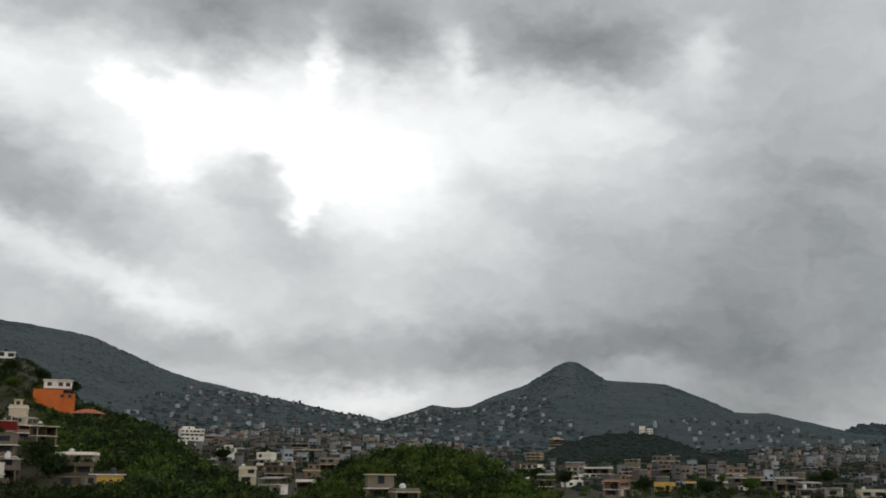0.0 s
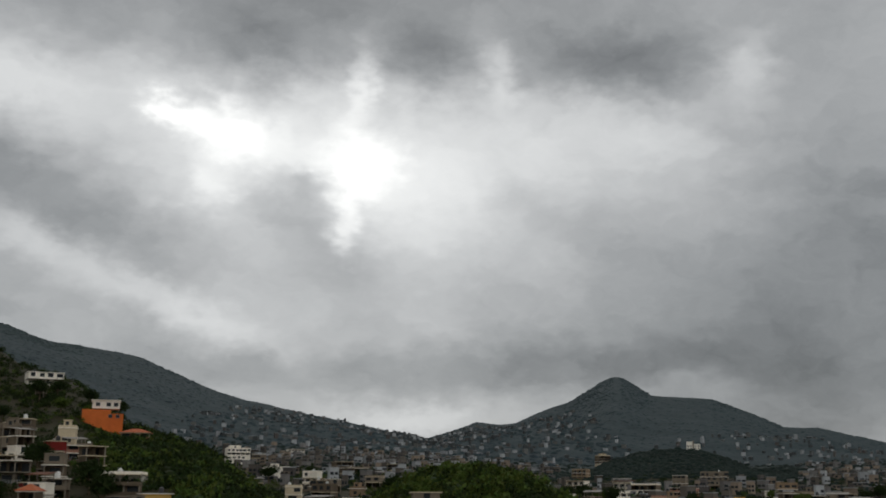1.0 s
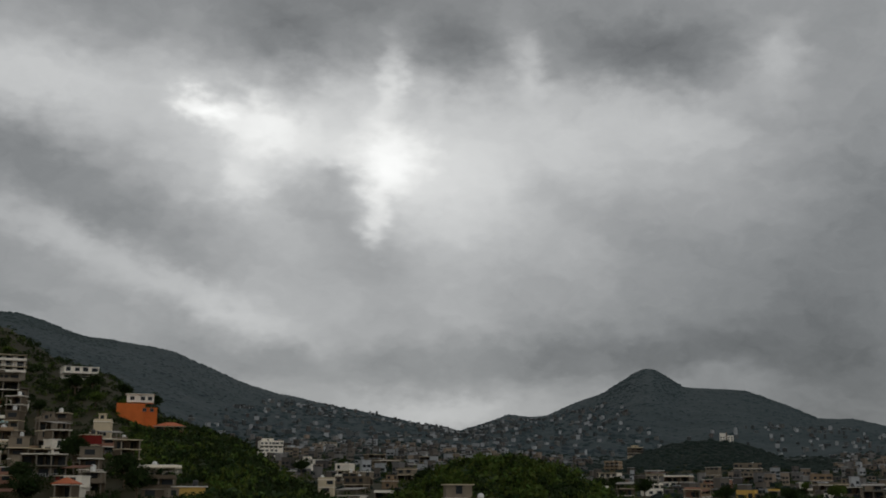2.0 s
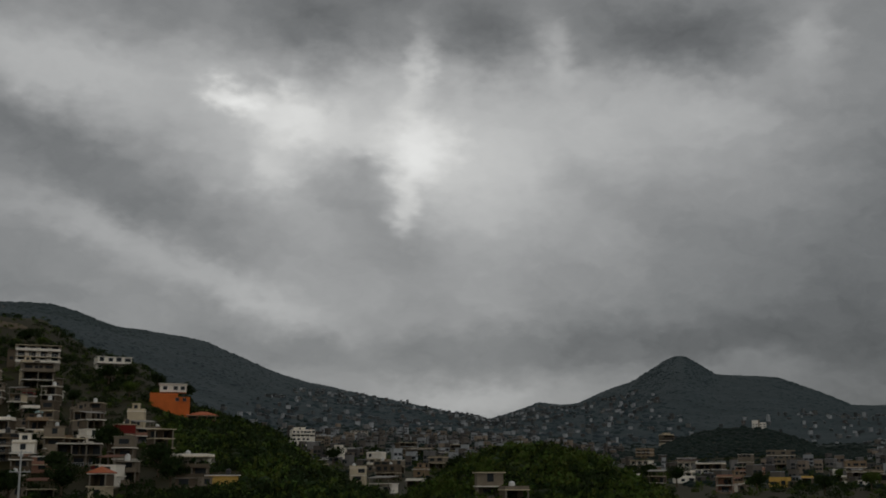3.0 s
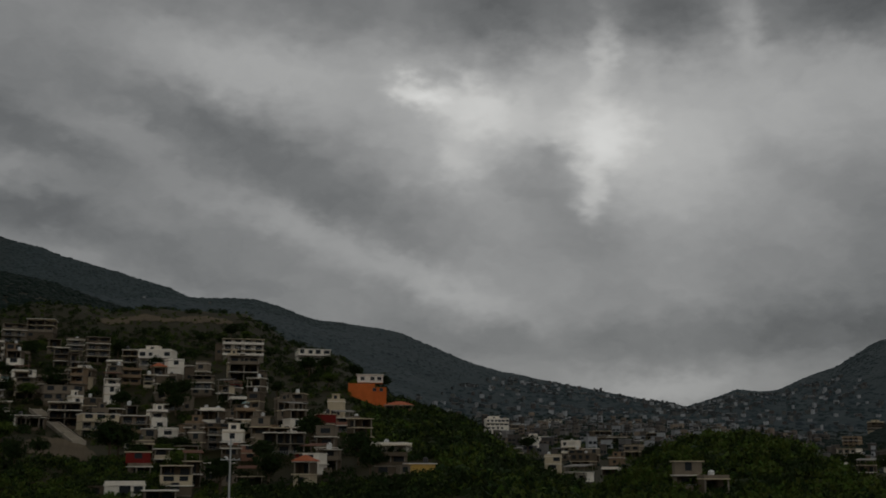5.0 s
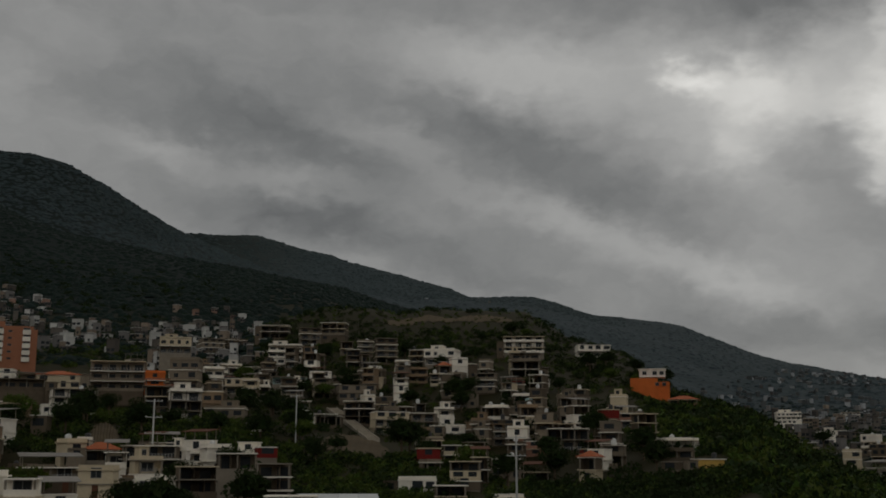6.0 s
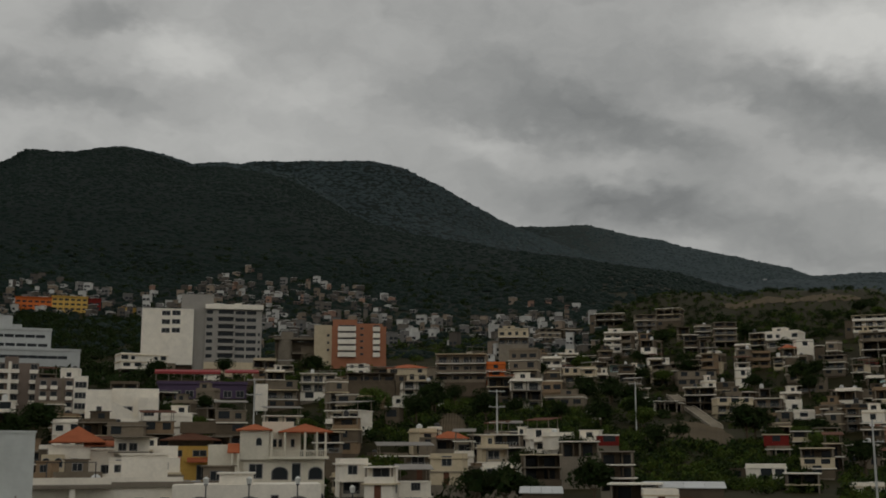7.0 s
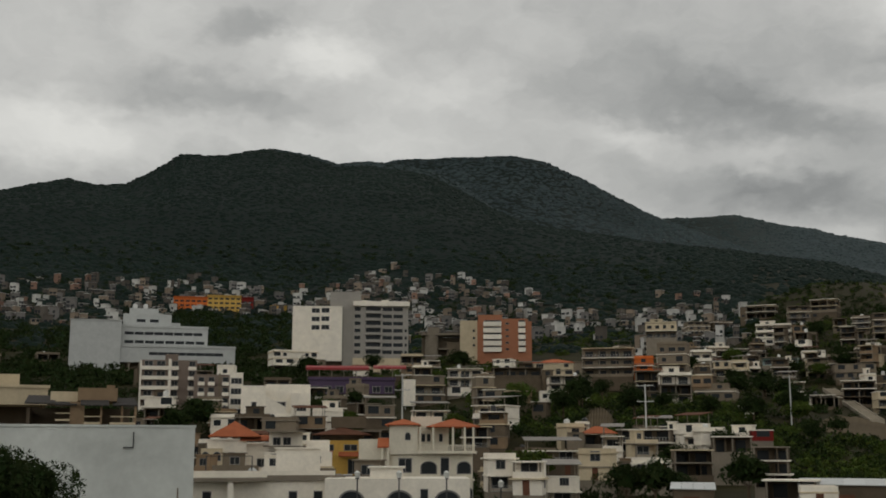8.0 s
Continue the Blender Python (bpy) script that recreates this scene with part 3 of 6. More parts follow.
def house(az, r, w, floors, paint, storey=2.8, turn=None, kinds=None, top=None, where="houses on the slope", d=None, depth=None, detail=True, z=None):
    """A flat-roofed house of slabs, walls, windows and open galleries, on a plinth in the slope."""
    take(az, r, w)
    detail = detail and r < 235
    turn = rng.uniform(-28, 28) if turn is None else turn
    d = d or min(max(w * rng.uniform(0.7, 1.0), 5.0), 11.0)
    if z is not None:
        depth = max(4.5, z - float(height(az, r)) + 2.5)
    ob = root("house", az, r, z, turn=turn)
    wall = PAINTS[paint]
    part("plinth", Shape().box(-w / 2 + 0.1, w / 2 - 0.1, -d / 2 + 0.1, d / 2 - 0.1, -depth if depth else -4.5, 0.0), PAINTS["block"] if paint in ("block", "grey", "tan") else concrete, ob)
    kinds = kinds or [rng.choices(("windows", "gallery", "open"), (0.36, 0.36, 0.28))[0] for _ in range(floors)]
    opened = False
    f, b = -d / 2, d / 2
    for k in range(floors):
        kind, z0, z1 = kinds[k % len(kinds)], k * storey, (k + 1) * storey
        skin = wall if not (paint in ("grey", "tan", "cream") and rng.random() < 0.2) else PAINTS["block"]
        lip = rng.uniform(0.08, 0.5)
        part("floor_slab", Shape().box(-w / 2 - lip, w / 2 + lip, f - lip, b + 0.1, z1 - 0.22, z1), rng.choice((wall, concrete, PAINTS["white"], PAINTS["white"], PAINTS["cream"])), ob)
        if kind == "windows":
            part("wall", Shape().box(-w / 2, w / 2, f, b, z0, z1 - 0.22), skin, ob)
            n = max(1, int(w / rng.uniform(2.6, 3.8)))
            for i in range(n):
                x = (i + 0.5) / n * w - w / 2 + rng.uniform(-0.2, 0.2)
                if k == 0 and i == n // 2 and detail:
                    door = new("door", DOOR)
                    door.parent = ob
                    door.matrix_local = pose(x, f, 0.02) @ Matrix.Diagonal((1.0, 1, 2.1, 1))
                elif rng.random() < 0.88:
                    window(ob, x, f, z0 + 0.85, rng.choice((1.4, 1.8, 2.2, 2.6)), rng.choice((1.3, 1.5, 1.75)), rng.choice((0, 1, 1, 2)), framed=detail)
            if detail and rng.random() < 0.55:
                side = 1 if turn < 0 else -1
                window(ob, side * w / 2, rng.uniform(f + 1.2, b - 1.2), z0 + 0.95, 1.2, 1.15, 1, side, framed=detail)
        else:
            opened = True
            # open storeys take dark block, putting the recess's shade into the wall colour
            if kind == "open":
                skin = PAINTS["block"]
            deep = rng.uniform(2.0, 3.2) if kind == "gallery" else d * 0.8
            part("wall", Shape().box(-w / 2, w / 2, f + deep, b, z0, z1 - 0.22), skin, ob)
            if kind == "gallery":
                if rng.random() < 0.5:
                    part("parapet", Shape().box(-w / 2 + 0.02, w / 2 - 0.02, f, f + 0.14, z0, z0 + 0.92), wall, ob)
                else:
                    rail = new("railing", RAIL)
                    rail.parent = ob
                    rail.matrix_local = pose(0, f + 0.1, z0) @ Matrix.Diagonal((w * 0.97, 1, 0.95, 1))
                n = max(1, int(w / 3.4))
                for i in range(n):
                    x = (i + 0.5) / n * w - w / 2
                    window(ob, x, f + deep, z0 + (0.05 if i % 2 else 0.45), min(2.5, w / n * 0.78), 2.1 if i % 2 else 1.7, 1, framed=detail)
            else:
                # dark doorways on the back wall, added to darken the open storey
                n = max(1, int(w / 2.8))
                for i in range(n):
                    window(ob, (i + 0.5) / n * w - w / 2, f + deep, z0 + 0.02, min(1.9, w / n * 0.66), storey - 0.7, 0, framed=False)
                if w > 4.5:
                    x = rng.uniform(-0.2, 0.2) * w
                    part("partition", Shape().box(x - 0.08, x + 0.08, f + 1.1, f + deep, z0, z1 - 0.22), skin, ob)
            posts = 2 + int(w > 7) + int(w > 11)
            for i in range(posts):
                post = new("column", COLUMN)
                post.parent = ob
                post.matrix_local = pose((-0.5 + i / (posts - 1)) * (w - 0.4), f + 0.2, z0) @ Matrix.Diagonal((1, 1, storey - 0.22, 1))
            for side in (-1, 1):
                if rng.random() < 0.3:
                    continue
                part("side_wall", Shape().box(min(side * w / 2, side * (w / 2 - 0.12)), max(side * w / 2, side * (w / 2 - 0.12)), f + 0.3, f + deep, z0, z1 - 0.22), skin, ob)
    z = floors * storey
    top = top or rng.choices(("parapet", "bare", "tin", "tile", "room"), (0.37, 0.27, 0.14, 0.01, 0.21))[0]
    if top == "parapet" or top == "room":
        s = Shape().box(-w / 2, w / 2, f, f + 0.14, z, z + 0.7).box(-w / 2, w / 2, b - 0.14, b, z, z + 0.7)
        s.box(-w / 2, -w / 2 + 0.14, f + 0.14, b - 0.14, z, z + 0.7).box(w / 2 - 0.14, w / 2, f + 0.14, b - 0.14, z, z + 0.7)
        part("parapet", s, wall, ob)
    if top == "room":
        rw, x = w * rng.uniform(0.3, 0.55), rng.uniform(-0.2, 0.2) * w
        part("roof_room", Shape().box(x - rw / 2, x + rw / 2, -d * 0.1, d * 0.42, z, z + 2.3).box(x - rw / 2 - 0.25, x + rw / 2 + 0.25, -d * 0.1 - 0.25, d * 0.42 + 0.2, z + 2.3, z + 2.45), wall, ob)
        window(ob, x, -d * 0.1, z + 0.8, min(1.4, rw * 0.5), 1.1, 1, framed=detail)
    if top == "tin":
        part("sheet_roof", Shape().shed(-w / 2 - 0.4, w / 2 + 0.4, f - 0.5, b + 0.3, z + 1.7, z + 2.4), rng.choice((rust, roof_grey, roof_grey)), ob)
        for i in (-1, 1):
            for yy in (f + 0.2, b - 0.3):
                post = new("column", COLUMN)
                post.parent = ob
                post.matrix_local = pose(i * (w / 2 - 0.2), yy, z) @ Matrix.Diagonal((0.5, 0.5, 1.75 if yy < 0 else 2.3, 1))
    if top == "tile":
        part("tiled_roof", Shape().hip(-w / 2 - 0.5, w / 2 + 0.5, f - 0.5, b + 0.5, z, z + 1.6), terracotta, ob)
    if w > 6 and rng.random() < 0.45:
        side, aw, ah = rng.choice((-1, 1)), rng.uniform(2.2, 3.6), rng.choice((2.4, 2.7, storey + 2.4)) if floors > 1 else 2.3
        x0 = side * w / 2 if side > 0 else -w / 2 - aw
        y0 = f + rng.uniform(-1.5, 1.2)
        part("annex", Shape().box(x0 + 0.01, x0 + aw, y0, y0 + d * 0.6, -4.5, ah).box(x0 - 0.15 + 0.2, x0 + aw + 0.2, y0 - 0.25, y0 + d * 0.6, ah, ah + 0.18), PAINTS[rng.choice(("block", "grey", paint))], ob)
        window(ob, x0 + aw / 2, y0, 0.8, min(1.3, aw * 0.5), 1.2, 0, framed=detail)
    if r < 470 and depth is None and rng.random() < 0.5:
        fw, fd, fz = w * rng.uniform(0.35, 0.75), rng.uniform(1.6, 3.2), -rng.uniform(0.1, 0.9)
        x0 = rng.uniform(-w / 2, w / 2 - fw)
        part("lower_room", Shape().box(x0, x0 + fw, f - fd, f - 0.01, -5.5, fz - 0.18).box(x0 - 0.25, x0 + fw + 0.25, f - fd - 0.35, f - 0.02, fz - 0.18, fz, 1).box(x0, x0 + fw, f - fd, f - fd + 0.12, fz, fz + rng.choice((0.5, 0.9)), 1),
             (PAINTS[rng.choice(("block", "grey", paint))], PAINTS[rng.choice(("white", "grey", paint))]), ob)
        window(ob, x0 + fw * rng.uniform(0.35, 0.65), f - fd, fz - 2.3, min(2.4, fw * 0.6), 1.9, 0, framed=False)
    look_word = "with open galleries" if opened else "with a flat slab roof"
    if top == "tile":
        look_word = "with a terracotta tiled roof"
    elif top == "tin":
        look_word = "with a sheet-metal roof shelter"
    words = f"{COUNT[min(floors, 5)]} {WORDS[paint]} house {look_word}"
    tagged(ob, words + (" on the slope" if len(words.split()) < 9 else ""), "house", where)
    if top in ("parapet", "bare") and rng.random() < 0.4:
        p = ob.matrix_world @ Vector((rng.uniform(-0.3, 0.3) * w, rng.uniform(-0.1, 0.3) * d, z))
        water_tank(p.x, p.y, p.z, rng.uniform(1.0, 1.4), rng.random() < 0.45)
    return ob


def pole(az, r, tall, arms=2, z=None):
    ob = root("utility_pole", az, r, z)
    part("post", Shape().tube(0, 0, -1.0, tall, 0.22, 0.13), pole_metal, ob)
    for k in range(arms):
        zz = tall - 0.5 - 3.2 * k
        part("crossarm", Shape().box(-1.7, 1.7, -0.07, 0.07, zz, zz + 0.14), pole_metal, ob)
        for x in (-1.5, 0.7, 1.5):
            part("insulator", Shape().tube(x, 0, zz + 0.14, zz + 0.4, 0.07, 0.05, 8), pole_metal, ob)
    return tagged(ob, "tall pale concrete utility pole with short crossarms", "utility pole", "utility poles")


def cable(name, a, b, sag, radius=0.03):
    curve = bpy.data.curves.new(name, "CURVE")
    curve.dimensions, curve.bevel_depth, curve.bevel_resolution = "3D", radius, 1
    line = curve.splines.new("POLY")
    line.points.add(14)
    for i, pt in enumerate(line.points):
        t = i / 14
        p = a.lerp(b, t)
        pt.co = (p.x, p.y, p.z - sag * 4 * t * (1 - t), 1)
    curve.materials.append(dark_metal)
    return tagged(new(name, curve), "thin black overhead power cable between poles", "cable", "overhead cables")


# ---- trees and woods ----
def leafy(count, radius, size, seed, squash=0.8, lumps=7):
    """Small leaf sprays set over several lumps: arrays of corners and triangles."""
    g = np.random.default_rng(seed)
    centres = g.normal(0, 0.42, (lumps, 3)) * radius * [1, 1, 0.6]
    which = g.integers(0, lumps, count)
    way = g.normal(size=(count, 3))
    way /= np.linalg.norm(way, axis=1)[:, None]
    at = centres[which] + way * radius * 0.55 * g.uniform(0.75, 1.05, (count, 1))
    at[:, 2] *= squash
    a, b = g.normal(size=(2, count, 3)) * size * 0.6
    tri = np.stack([at + a, at - 0.5 * a + b, at - 0.5 * a - b], 1)
    return tri.reshape(-1, 3), np.arange(count * 3).reshape(-1, 3)


def many(name, templates, places, scales, mat, label, category):
    """One mesh of many copies of the templates, each turned and scaled."""
    vs, fs, k = [], [], 0
    kinds = nrng.integers(0, len(templates), len(places))
    for t, (tv, tf) in enumerate(templates):
        pick = np.where(kinds == t)[0]
        if not len(pick):
            continue
        a = nrng.uniform(0, 2 * np.pi, len(pick))
        c, s = np.cos(a)[:, None], np.sin(a)[:, None]
        sc = scales[pick]
        x = (tv[None, :, 0] * c - tv[None, :, 1] * s) * sc[:, 0:1] + places[pick, 0:1]
        y = (tv[None, :, 0] * s + tv[None, :, 1] * c) * sc[:, 0:1] + places[pick, 1:2]
        z = tv[None, :, 2] * sc[:, 1:2] + places[pick, 2:3]
        vs.append(np.stack([x, y, z], -1).reshape(-1, 3))
        fs.append((tf[None] + (np.arange(len(pick)) * len(tv))[:, None, None]).reshape(-1, tf.shape[1]) + k)
        k += len(pick) * len(tv)
    v, f = np.concatenate(vs), np.concatenate(fs)
    data = bpy.data.meshes.new(name)
    data.vertices.add(len(v))
    data.vertices.foreach_set("co", v.ravel())
    data.loops.add(f.size)
    data.loops.foreach_set("vertex_index", f.ravel())
    data.polygons.add(len(f))
    data.polygons.foreach_set("loop_start", np.arange(len(f)) * f.shape[1])
    if name == "forest":
        data.polygons.foreach_set("use_smooth", np.ones(len(f), bool))
    data.update(calc_edges=True)
    data.materials.append(mat)
    return tagged(new(name, data), label, category, kind="stuff")


def crown_clump(seed):
    """A rough treetop of a few facets for woods that stay far off."""
    g = np.random.default_rng(seed)
    v = [(0, 0, 1.0)]
    for ring, (rad, zz) in enumerate(((0.72, 0.62), (0.95, 0.05))):
        for i in range(5):
            a = 2 * math.pi * (i + 0.5 * ring) / 5 + g.uniform(-0.25, 0.25)
            q = rad * g.uniform(0.75, 1.2)
            v.append((q * math.cos(a), q * math.sin(a), zz + g.uniform(-0.2, 0.2)))
    f = [(0, 1 + i, 1 + (i + 1) % 5) for i in range(5)]
    for i in range(5):
        j = (i + 1) % 5
        f += [(1 + i, 6 + i, 1 + j), (1 + j, 6 + i, 6 + j)]
    return np.array(v, float), np.array(f)


CLUMPS = [crown_clump(s) for s in range(6)]


def ground_points(az0, az1, r0, r1, count):
    az = nrng.uniform(az0, az1, count)
    r = np.sqrt(nrng.uniform(r0 * r0, r1 * r1, count))
    return az, r


def placed(az, r, sink=0.0):
    return np.stack([-np.sin(np.radians(az)) * r, np.cos(np.radians(az)) * r, height(az, r) + EYE - sink], -1)


def wood(az0, az1, r0, r1, count, low, high, mat, label, keep=None, tall=1.0, sunk=0.0):
    az, r = ground_points(az0, az1, r0, r1, count)
    if keep is not None:
        k = keep(az, r)
        az, r = az[k], r[k]
    size = nrng.uniform(low, high, len(az)) * nrng.choice([1, 1, 1, 1.35], len(az))
    scale = np.stack([size, size * nrng.uniform(0.55, 0.95, len(az)) * tall], -1)
    many("forest", CLUMPS, placed(az, r, 1.0 + sunk * scale[:, 1]), scale, mat, label, "forest")


def open_slope(az, r):
    """Thins the woods in patches."""
    x, y = np.sin(np.radians(az)) * r, np.cos(np.radians(az)) * r
    return np.sin(x / 140 + 1.3 * np.sin(y / 210)) * np.sin(y / 170) > -0.72


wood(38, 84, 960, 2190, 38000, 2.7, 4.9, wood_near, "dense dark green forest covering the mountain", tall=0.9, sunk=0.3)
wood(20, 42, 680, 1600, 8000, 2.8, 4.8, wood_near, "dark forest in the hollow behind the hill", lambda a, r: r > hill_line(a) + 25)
wood(33, 62, 2050, 2790, 11500, 5.2, 8.0, wood_rear_hazed, "dense forest on the rear mountain in haze-tinted green", tall=0.8, sunk=0.5)
wood(20, 47, 2450, 3240, 10500, 5.0, 7.5, wood_ridge_hazed, "forest on a farther ridge, its green tinted with haze", tall=0.8, sunk=0.55)
wood(-1, 40, 1500, 2740, 14500, 4.2, 6.6, wood_mid_hazed, "forest on the far slope, green greyed by painted haze", tall=0.8, sunk=0.6)
wood(-25, 7, 1700, 3140, 14500, 4.6, 7.2, wood_far_hazed, "grey-green forest on the pointed hill, haze in its colour", tall=0.8, sunk=0.62)
wood(-34, -12, 3500, 4340, 4000, 7, 10, wood_far_hazed, "grey-green forest on the last ridge, paled by painted haze")


def house_belt(az, r):
    """Trees grow taller where the far houses stand, with ragged edges."""
    top = lerp(az, [(-10, 1500), (-7.2, 1700), (-4.2, 2800), (0, 2800), (4, 2450), (9, 2700), (11.4, 2540), (13.5, 2150), (15.4, 1720), (18, 1450)])
    return r < top - np.abs(nrng.normal(0, 220, len(r)))


wood(-10, 18, 1400, 2850, 3600, 3.8, 7.0, wood_mid_hazed, "taller trees between the houses of the far slope", house_belt, tall=1.0, sunk=0.3)
wood(-16, -3, 980, 1270, 3200, 2.6, 4.2, wood_near, "dark trees covering a low round hill")

wood(38, 80, 545, 1100, 9000, 2.0, 4.2, wood_near, "dark trees filling the gaps of the upper town")
wood(-21, 15.5, 480, 1500, 3800, 2.0, 3.8, wood_near, "dark trees filling the gaps of the valley", lambda a, r: ~((a > 7) & (r < hill_line(a) + 60)))

SPRAYS = [leafy(130, 1.0, 0.145, s, 0.85, 6) for s in range(40, 46)]


def thicket(az0, az1, r0, r1, count, low, high, mat, label, keep=None):
    az, r = ground_points(az0, az1, r0, r1, count)
    if keep is not None:
        k = keep(az, r)
        az, r = az[k], r[k]
    size = nrng.uniform(low, high, len(az))
    k = ~bare_place(az, r)
    az, r, size = az[k], r[k], size[k]
    many("thicket", SPRAYS, placed(az, r, -0.35 * 2), np.stack([size, size * nrng.uniform(0.8, 1.3, len(az))], -1), mat, label, "thicket")


def hill_flank(az, r):
    return (r > hill_line(az) * 0.5) & (r < hill_line(az) + 15) & ~((az > 15.2) & (r < 305)) & ~((az > 17.8) & (r > 415))


def bare_place(az, r):
    """Soil that nothing grows on: the slip under the houses, the scar and the line of the stairway."""
    slip = (az > 44.9) & (az < 46.4) & (r > 268) & (r < 316)
    scar = (az > 32.0) & (az < 35.3) & (r > 288) & (r < 336)
    flight = (np.abs(az - 32.6 - (r - 328) * 0.031) < 0.7) & (r > 305) & (r < 402)
    return slip | scar | flight


# near woods and scrub
for label, mat, args in (
    ("dense dark green trees on the hill flank", leaf_dark, (8, 18.5, 180, 480, 900)),
    ("bright green bushes among the dark trees on the flank", leaf_green, (8, 19, 190, 470, 380)),
):
    thicket(*args, 2.6, 5.0, mat, label, hill_flank)
# dark clumps within the sprays, the inner shade given by leaf colour
wood(8, 18.5, 180, 470, 1500, 1.8, 3.2, leaf_dark, "undergrowth of the hill flank, shade set by dark leaves", hill_flank)
thicket(-6, 7.5, 222, 330, 520, 2.2, 3.8, leaf_green, "bright green bushes covering the round knoll")
thicket(-6, 7.5, 222, 330, 260, 2.2, 3.8, leaf_dark, "dark green bushes on the round knoll")
# dark filling under the bushes, coloured as their shade
wood(-6, 7.5, 222, 330, 900, 1.6, 2.6, leaf_dark, "undergrowth of the round knoll, shade set by dark leaves")
thicket(16, 41, 400, 700, 1300, 1.2, 2.8, leaf_dark, "scattered dark scrub near the hilltop", lambda a, r: ~((a < 19.9) & (a > 17.8) & (r < 470) & (r > 425)) & (r > hill_line(a) * 0.76) & (r < hill_line(a) + 10) & ~((a > 25.6) & (a < 32) & (r > hill_line(a) * 0.87) & (r < hill_line(a) * 0.965)))
thicket(17, 41, 420, 700, 1100, 0.6, 1.4, leaf_green, "tufts of green scrub on the hilltop", lambda a, r: (r > hill_line(a) * 0.72) & (r < hill_line(a) + 12))
thicket(16, 41, 300, 640, 700, 1.0, 2.2, leaf_green, "low green scrub between the hillside houses", lambda a, r: ~((a < 19.9) & (a > 17.8) & (r > 425) & (r < 470)) & (r < hill_line(a) * 0.86))
thicket(28, 38.5, 225, 300, 330, 1.2, 2.4, leaf_green, "green brush at the foot of the hill")
thicket(28, 38.5, 225, 290, 60, 1.8, 3.4, leaf_dark, "dark brush at the foot of the hill")
thicket(38, 50, 262, 318, 110, 1.6, 3.0, leaf_dark, "dark brush on the bank below the houses")
thicket(38, 52, 262, 345, 420, 1.2, 2.4, leaf_green, "green brush on the bank below the houses")
thicket(59.8, 66.8, 400, 770, 420, 3.0, 5.5, leaf_dark, "dark trees between the clinic and the hospital")
thicket(70.3, 78, 400, 620, 190, 3.0, 5.4, leaf_dark, "dark trees beside the clinic")
thicket(69, 78, 200, 440, 240, 3.0, 5.0, leaf_dark, "dark trees below the clinic")
thicket(44, 56, 385, 640, 330, 1.8, 3.4, leaf_green, "green bank around the orange building")
thicket(40, 80, 540, 1150, 1000, 2.4, 4.8, leaf_dark, "dark trees scattered among the upper town")
thicket(40, 76, 150, 500, 800, 1.3, 3.0, leaf_dark, "dark shrubs between the houses of the town")
thicket(15, 25, 205, 272, 230, 1.8, 3.4, leaf_dark, "dark trees at the foot of the hill")
thicket(15, 27, 205, 272, 160, 1.2, 2.4, leaf_green, "green bushes at the foot of the hill")
thicket(17, 41, 220, 600, 1200, 1.4, 3.0, leaf_dark, "dark shrubs and small trees between the hillside houses", lambda a, r: ~((a < 19.9) & (a > 17.8) & (r > 425) & (r < 470)) & (r < hill_line(a) * 0.86))
thicket(-22, 16, 330, 1000, 900, 1.8, 3.6, leaf_dark, "dark trees among the valley houses", lambda a, r: ~((a > -7) & (a < 8.2) & (r < 420)))
thicket(-22, 16, 330, 800, 350, 1.6, 3.0, leaf_green, "green trees among the valley houses", lambda a, r: ~((a > -7) & (a < 8.2) & (r < 420)))


def tree_meshes(seed, leaves=2400, leaf=0.2):
    g = random.Random(seed)
    s = Shape().tube(0, 0, -0.6, 2.6, 0.28, 0.18, 8)
    for k in range(5):
        a, l = 2 * math.pi * k / 5 + g.uniform(-0.4, 0.4), g.uniform(1.3, 2.1)
        base, tip = Vector((0, 0, 2.0 + 0.15 * k)), Vector((l * math.cos(a), l * math.sin(a), 3.4 + g.uniform(0, 0.9)))
        side = (tip - base).cross(Vector((0, 0, 1))).normalized() * 0.08
        up = Vector((0, 0, 0.08))
        pts = [tuple(base + q) for q in (side * 1.4, up * 1.4, -side * 1.4, -up * 1.4)] + [tuple(tip + q * 0.4) for q in (side, up, -side, -up)]
        s.solid(pts, [(i, (i + 1) % 4, 4 + (i + 1) % 4, 4 + i) for i in range(4)])
    v, f = leafy(leaves, 2.9, leaf, seed, 0.8, 13)
    inner, fi = leafy(leaves // 10, 2.0, leaf * 3.5, seed + 50, 0.8, 9)
    v = np.concatenate([v, inner]) + [0, 0, 4.6]
    f = np.concatenate([f, fi + leaves * 3])
    crown = bpy.data.meshes.new("crown")
    crown.from_pydata(v.tolist(), [], f.tolist())
    return s.mesh("trunk", bark), crown


def make_tree(seed, mat, leaves=2400, leaf=0.2):
    ob = new("tree")
    trunk, crown = tree_meshes(seed, leaves, leaf)
    crown.materials.append(mat)
    part("trunk", trunk, None, ob)
    part("crown", crown, None, ob)
    return tagged(ob, "broad-crowned dark green tree among the houses" if mat is leaf_dark else "leafy bright green tree among the houses", "tree", "trees among the houses")


TREES = [make_tree(60 + i, leaf_dark if i % 3 else leaf_green) for i in range(6)] + [make_tree(70, leaf_dark, 15000, 0.095)]


def tree(az, r, size, kind=None, z=None):
    take(az, r, 5 * size)
    src = TREES[rng.randrange(6) if kind is None else kind]
    p = spot(az, r)
    m = pose(p.x, p.y, EYE + z if z is not None else p.z, 0, 0, rng.uniform(0, 360)) @ Matrix.Scale(size, 4)
    if src.get("used"):
        t = copy_thing(src, m)
        t.scale = (size, size, size)
        if "used" in t:
            del t["used"]
        return t
    src["used"] = 1
    src.matrix_world = m
    return src


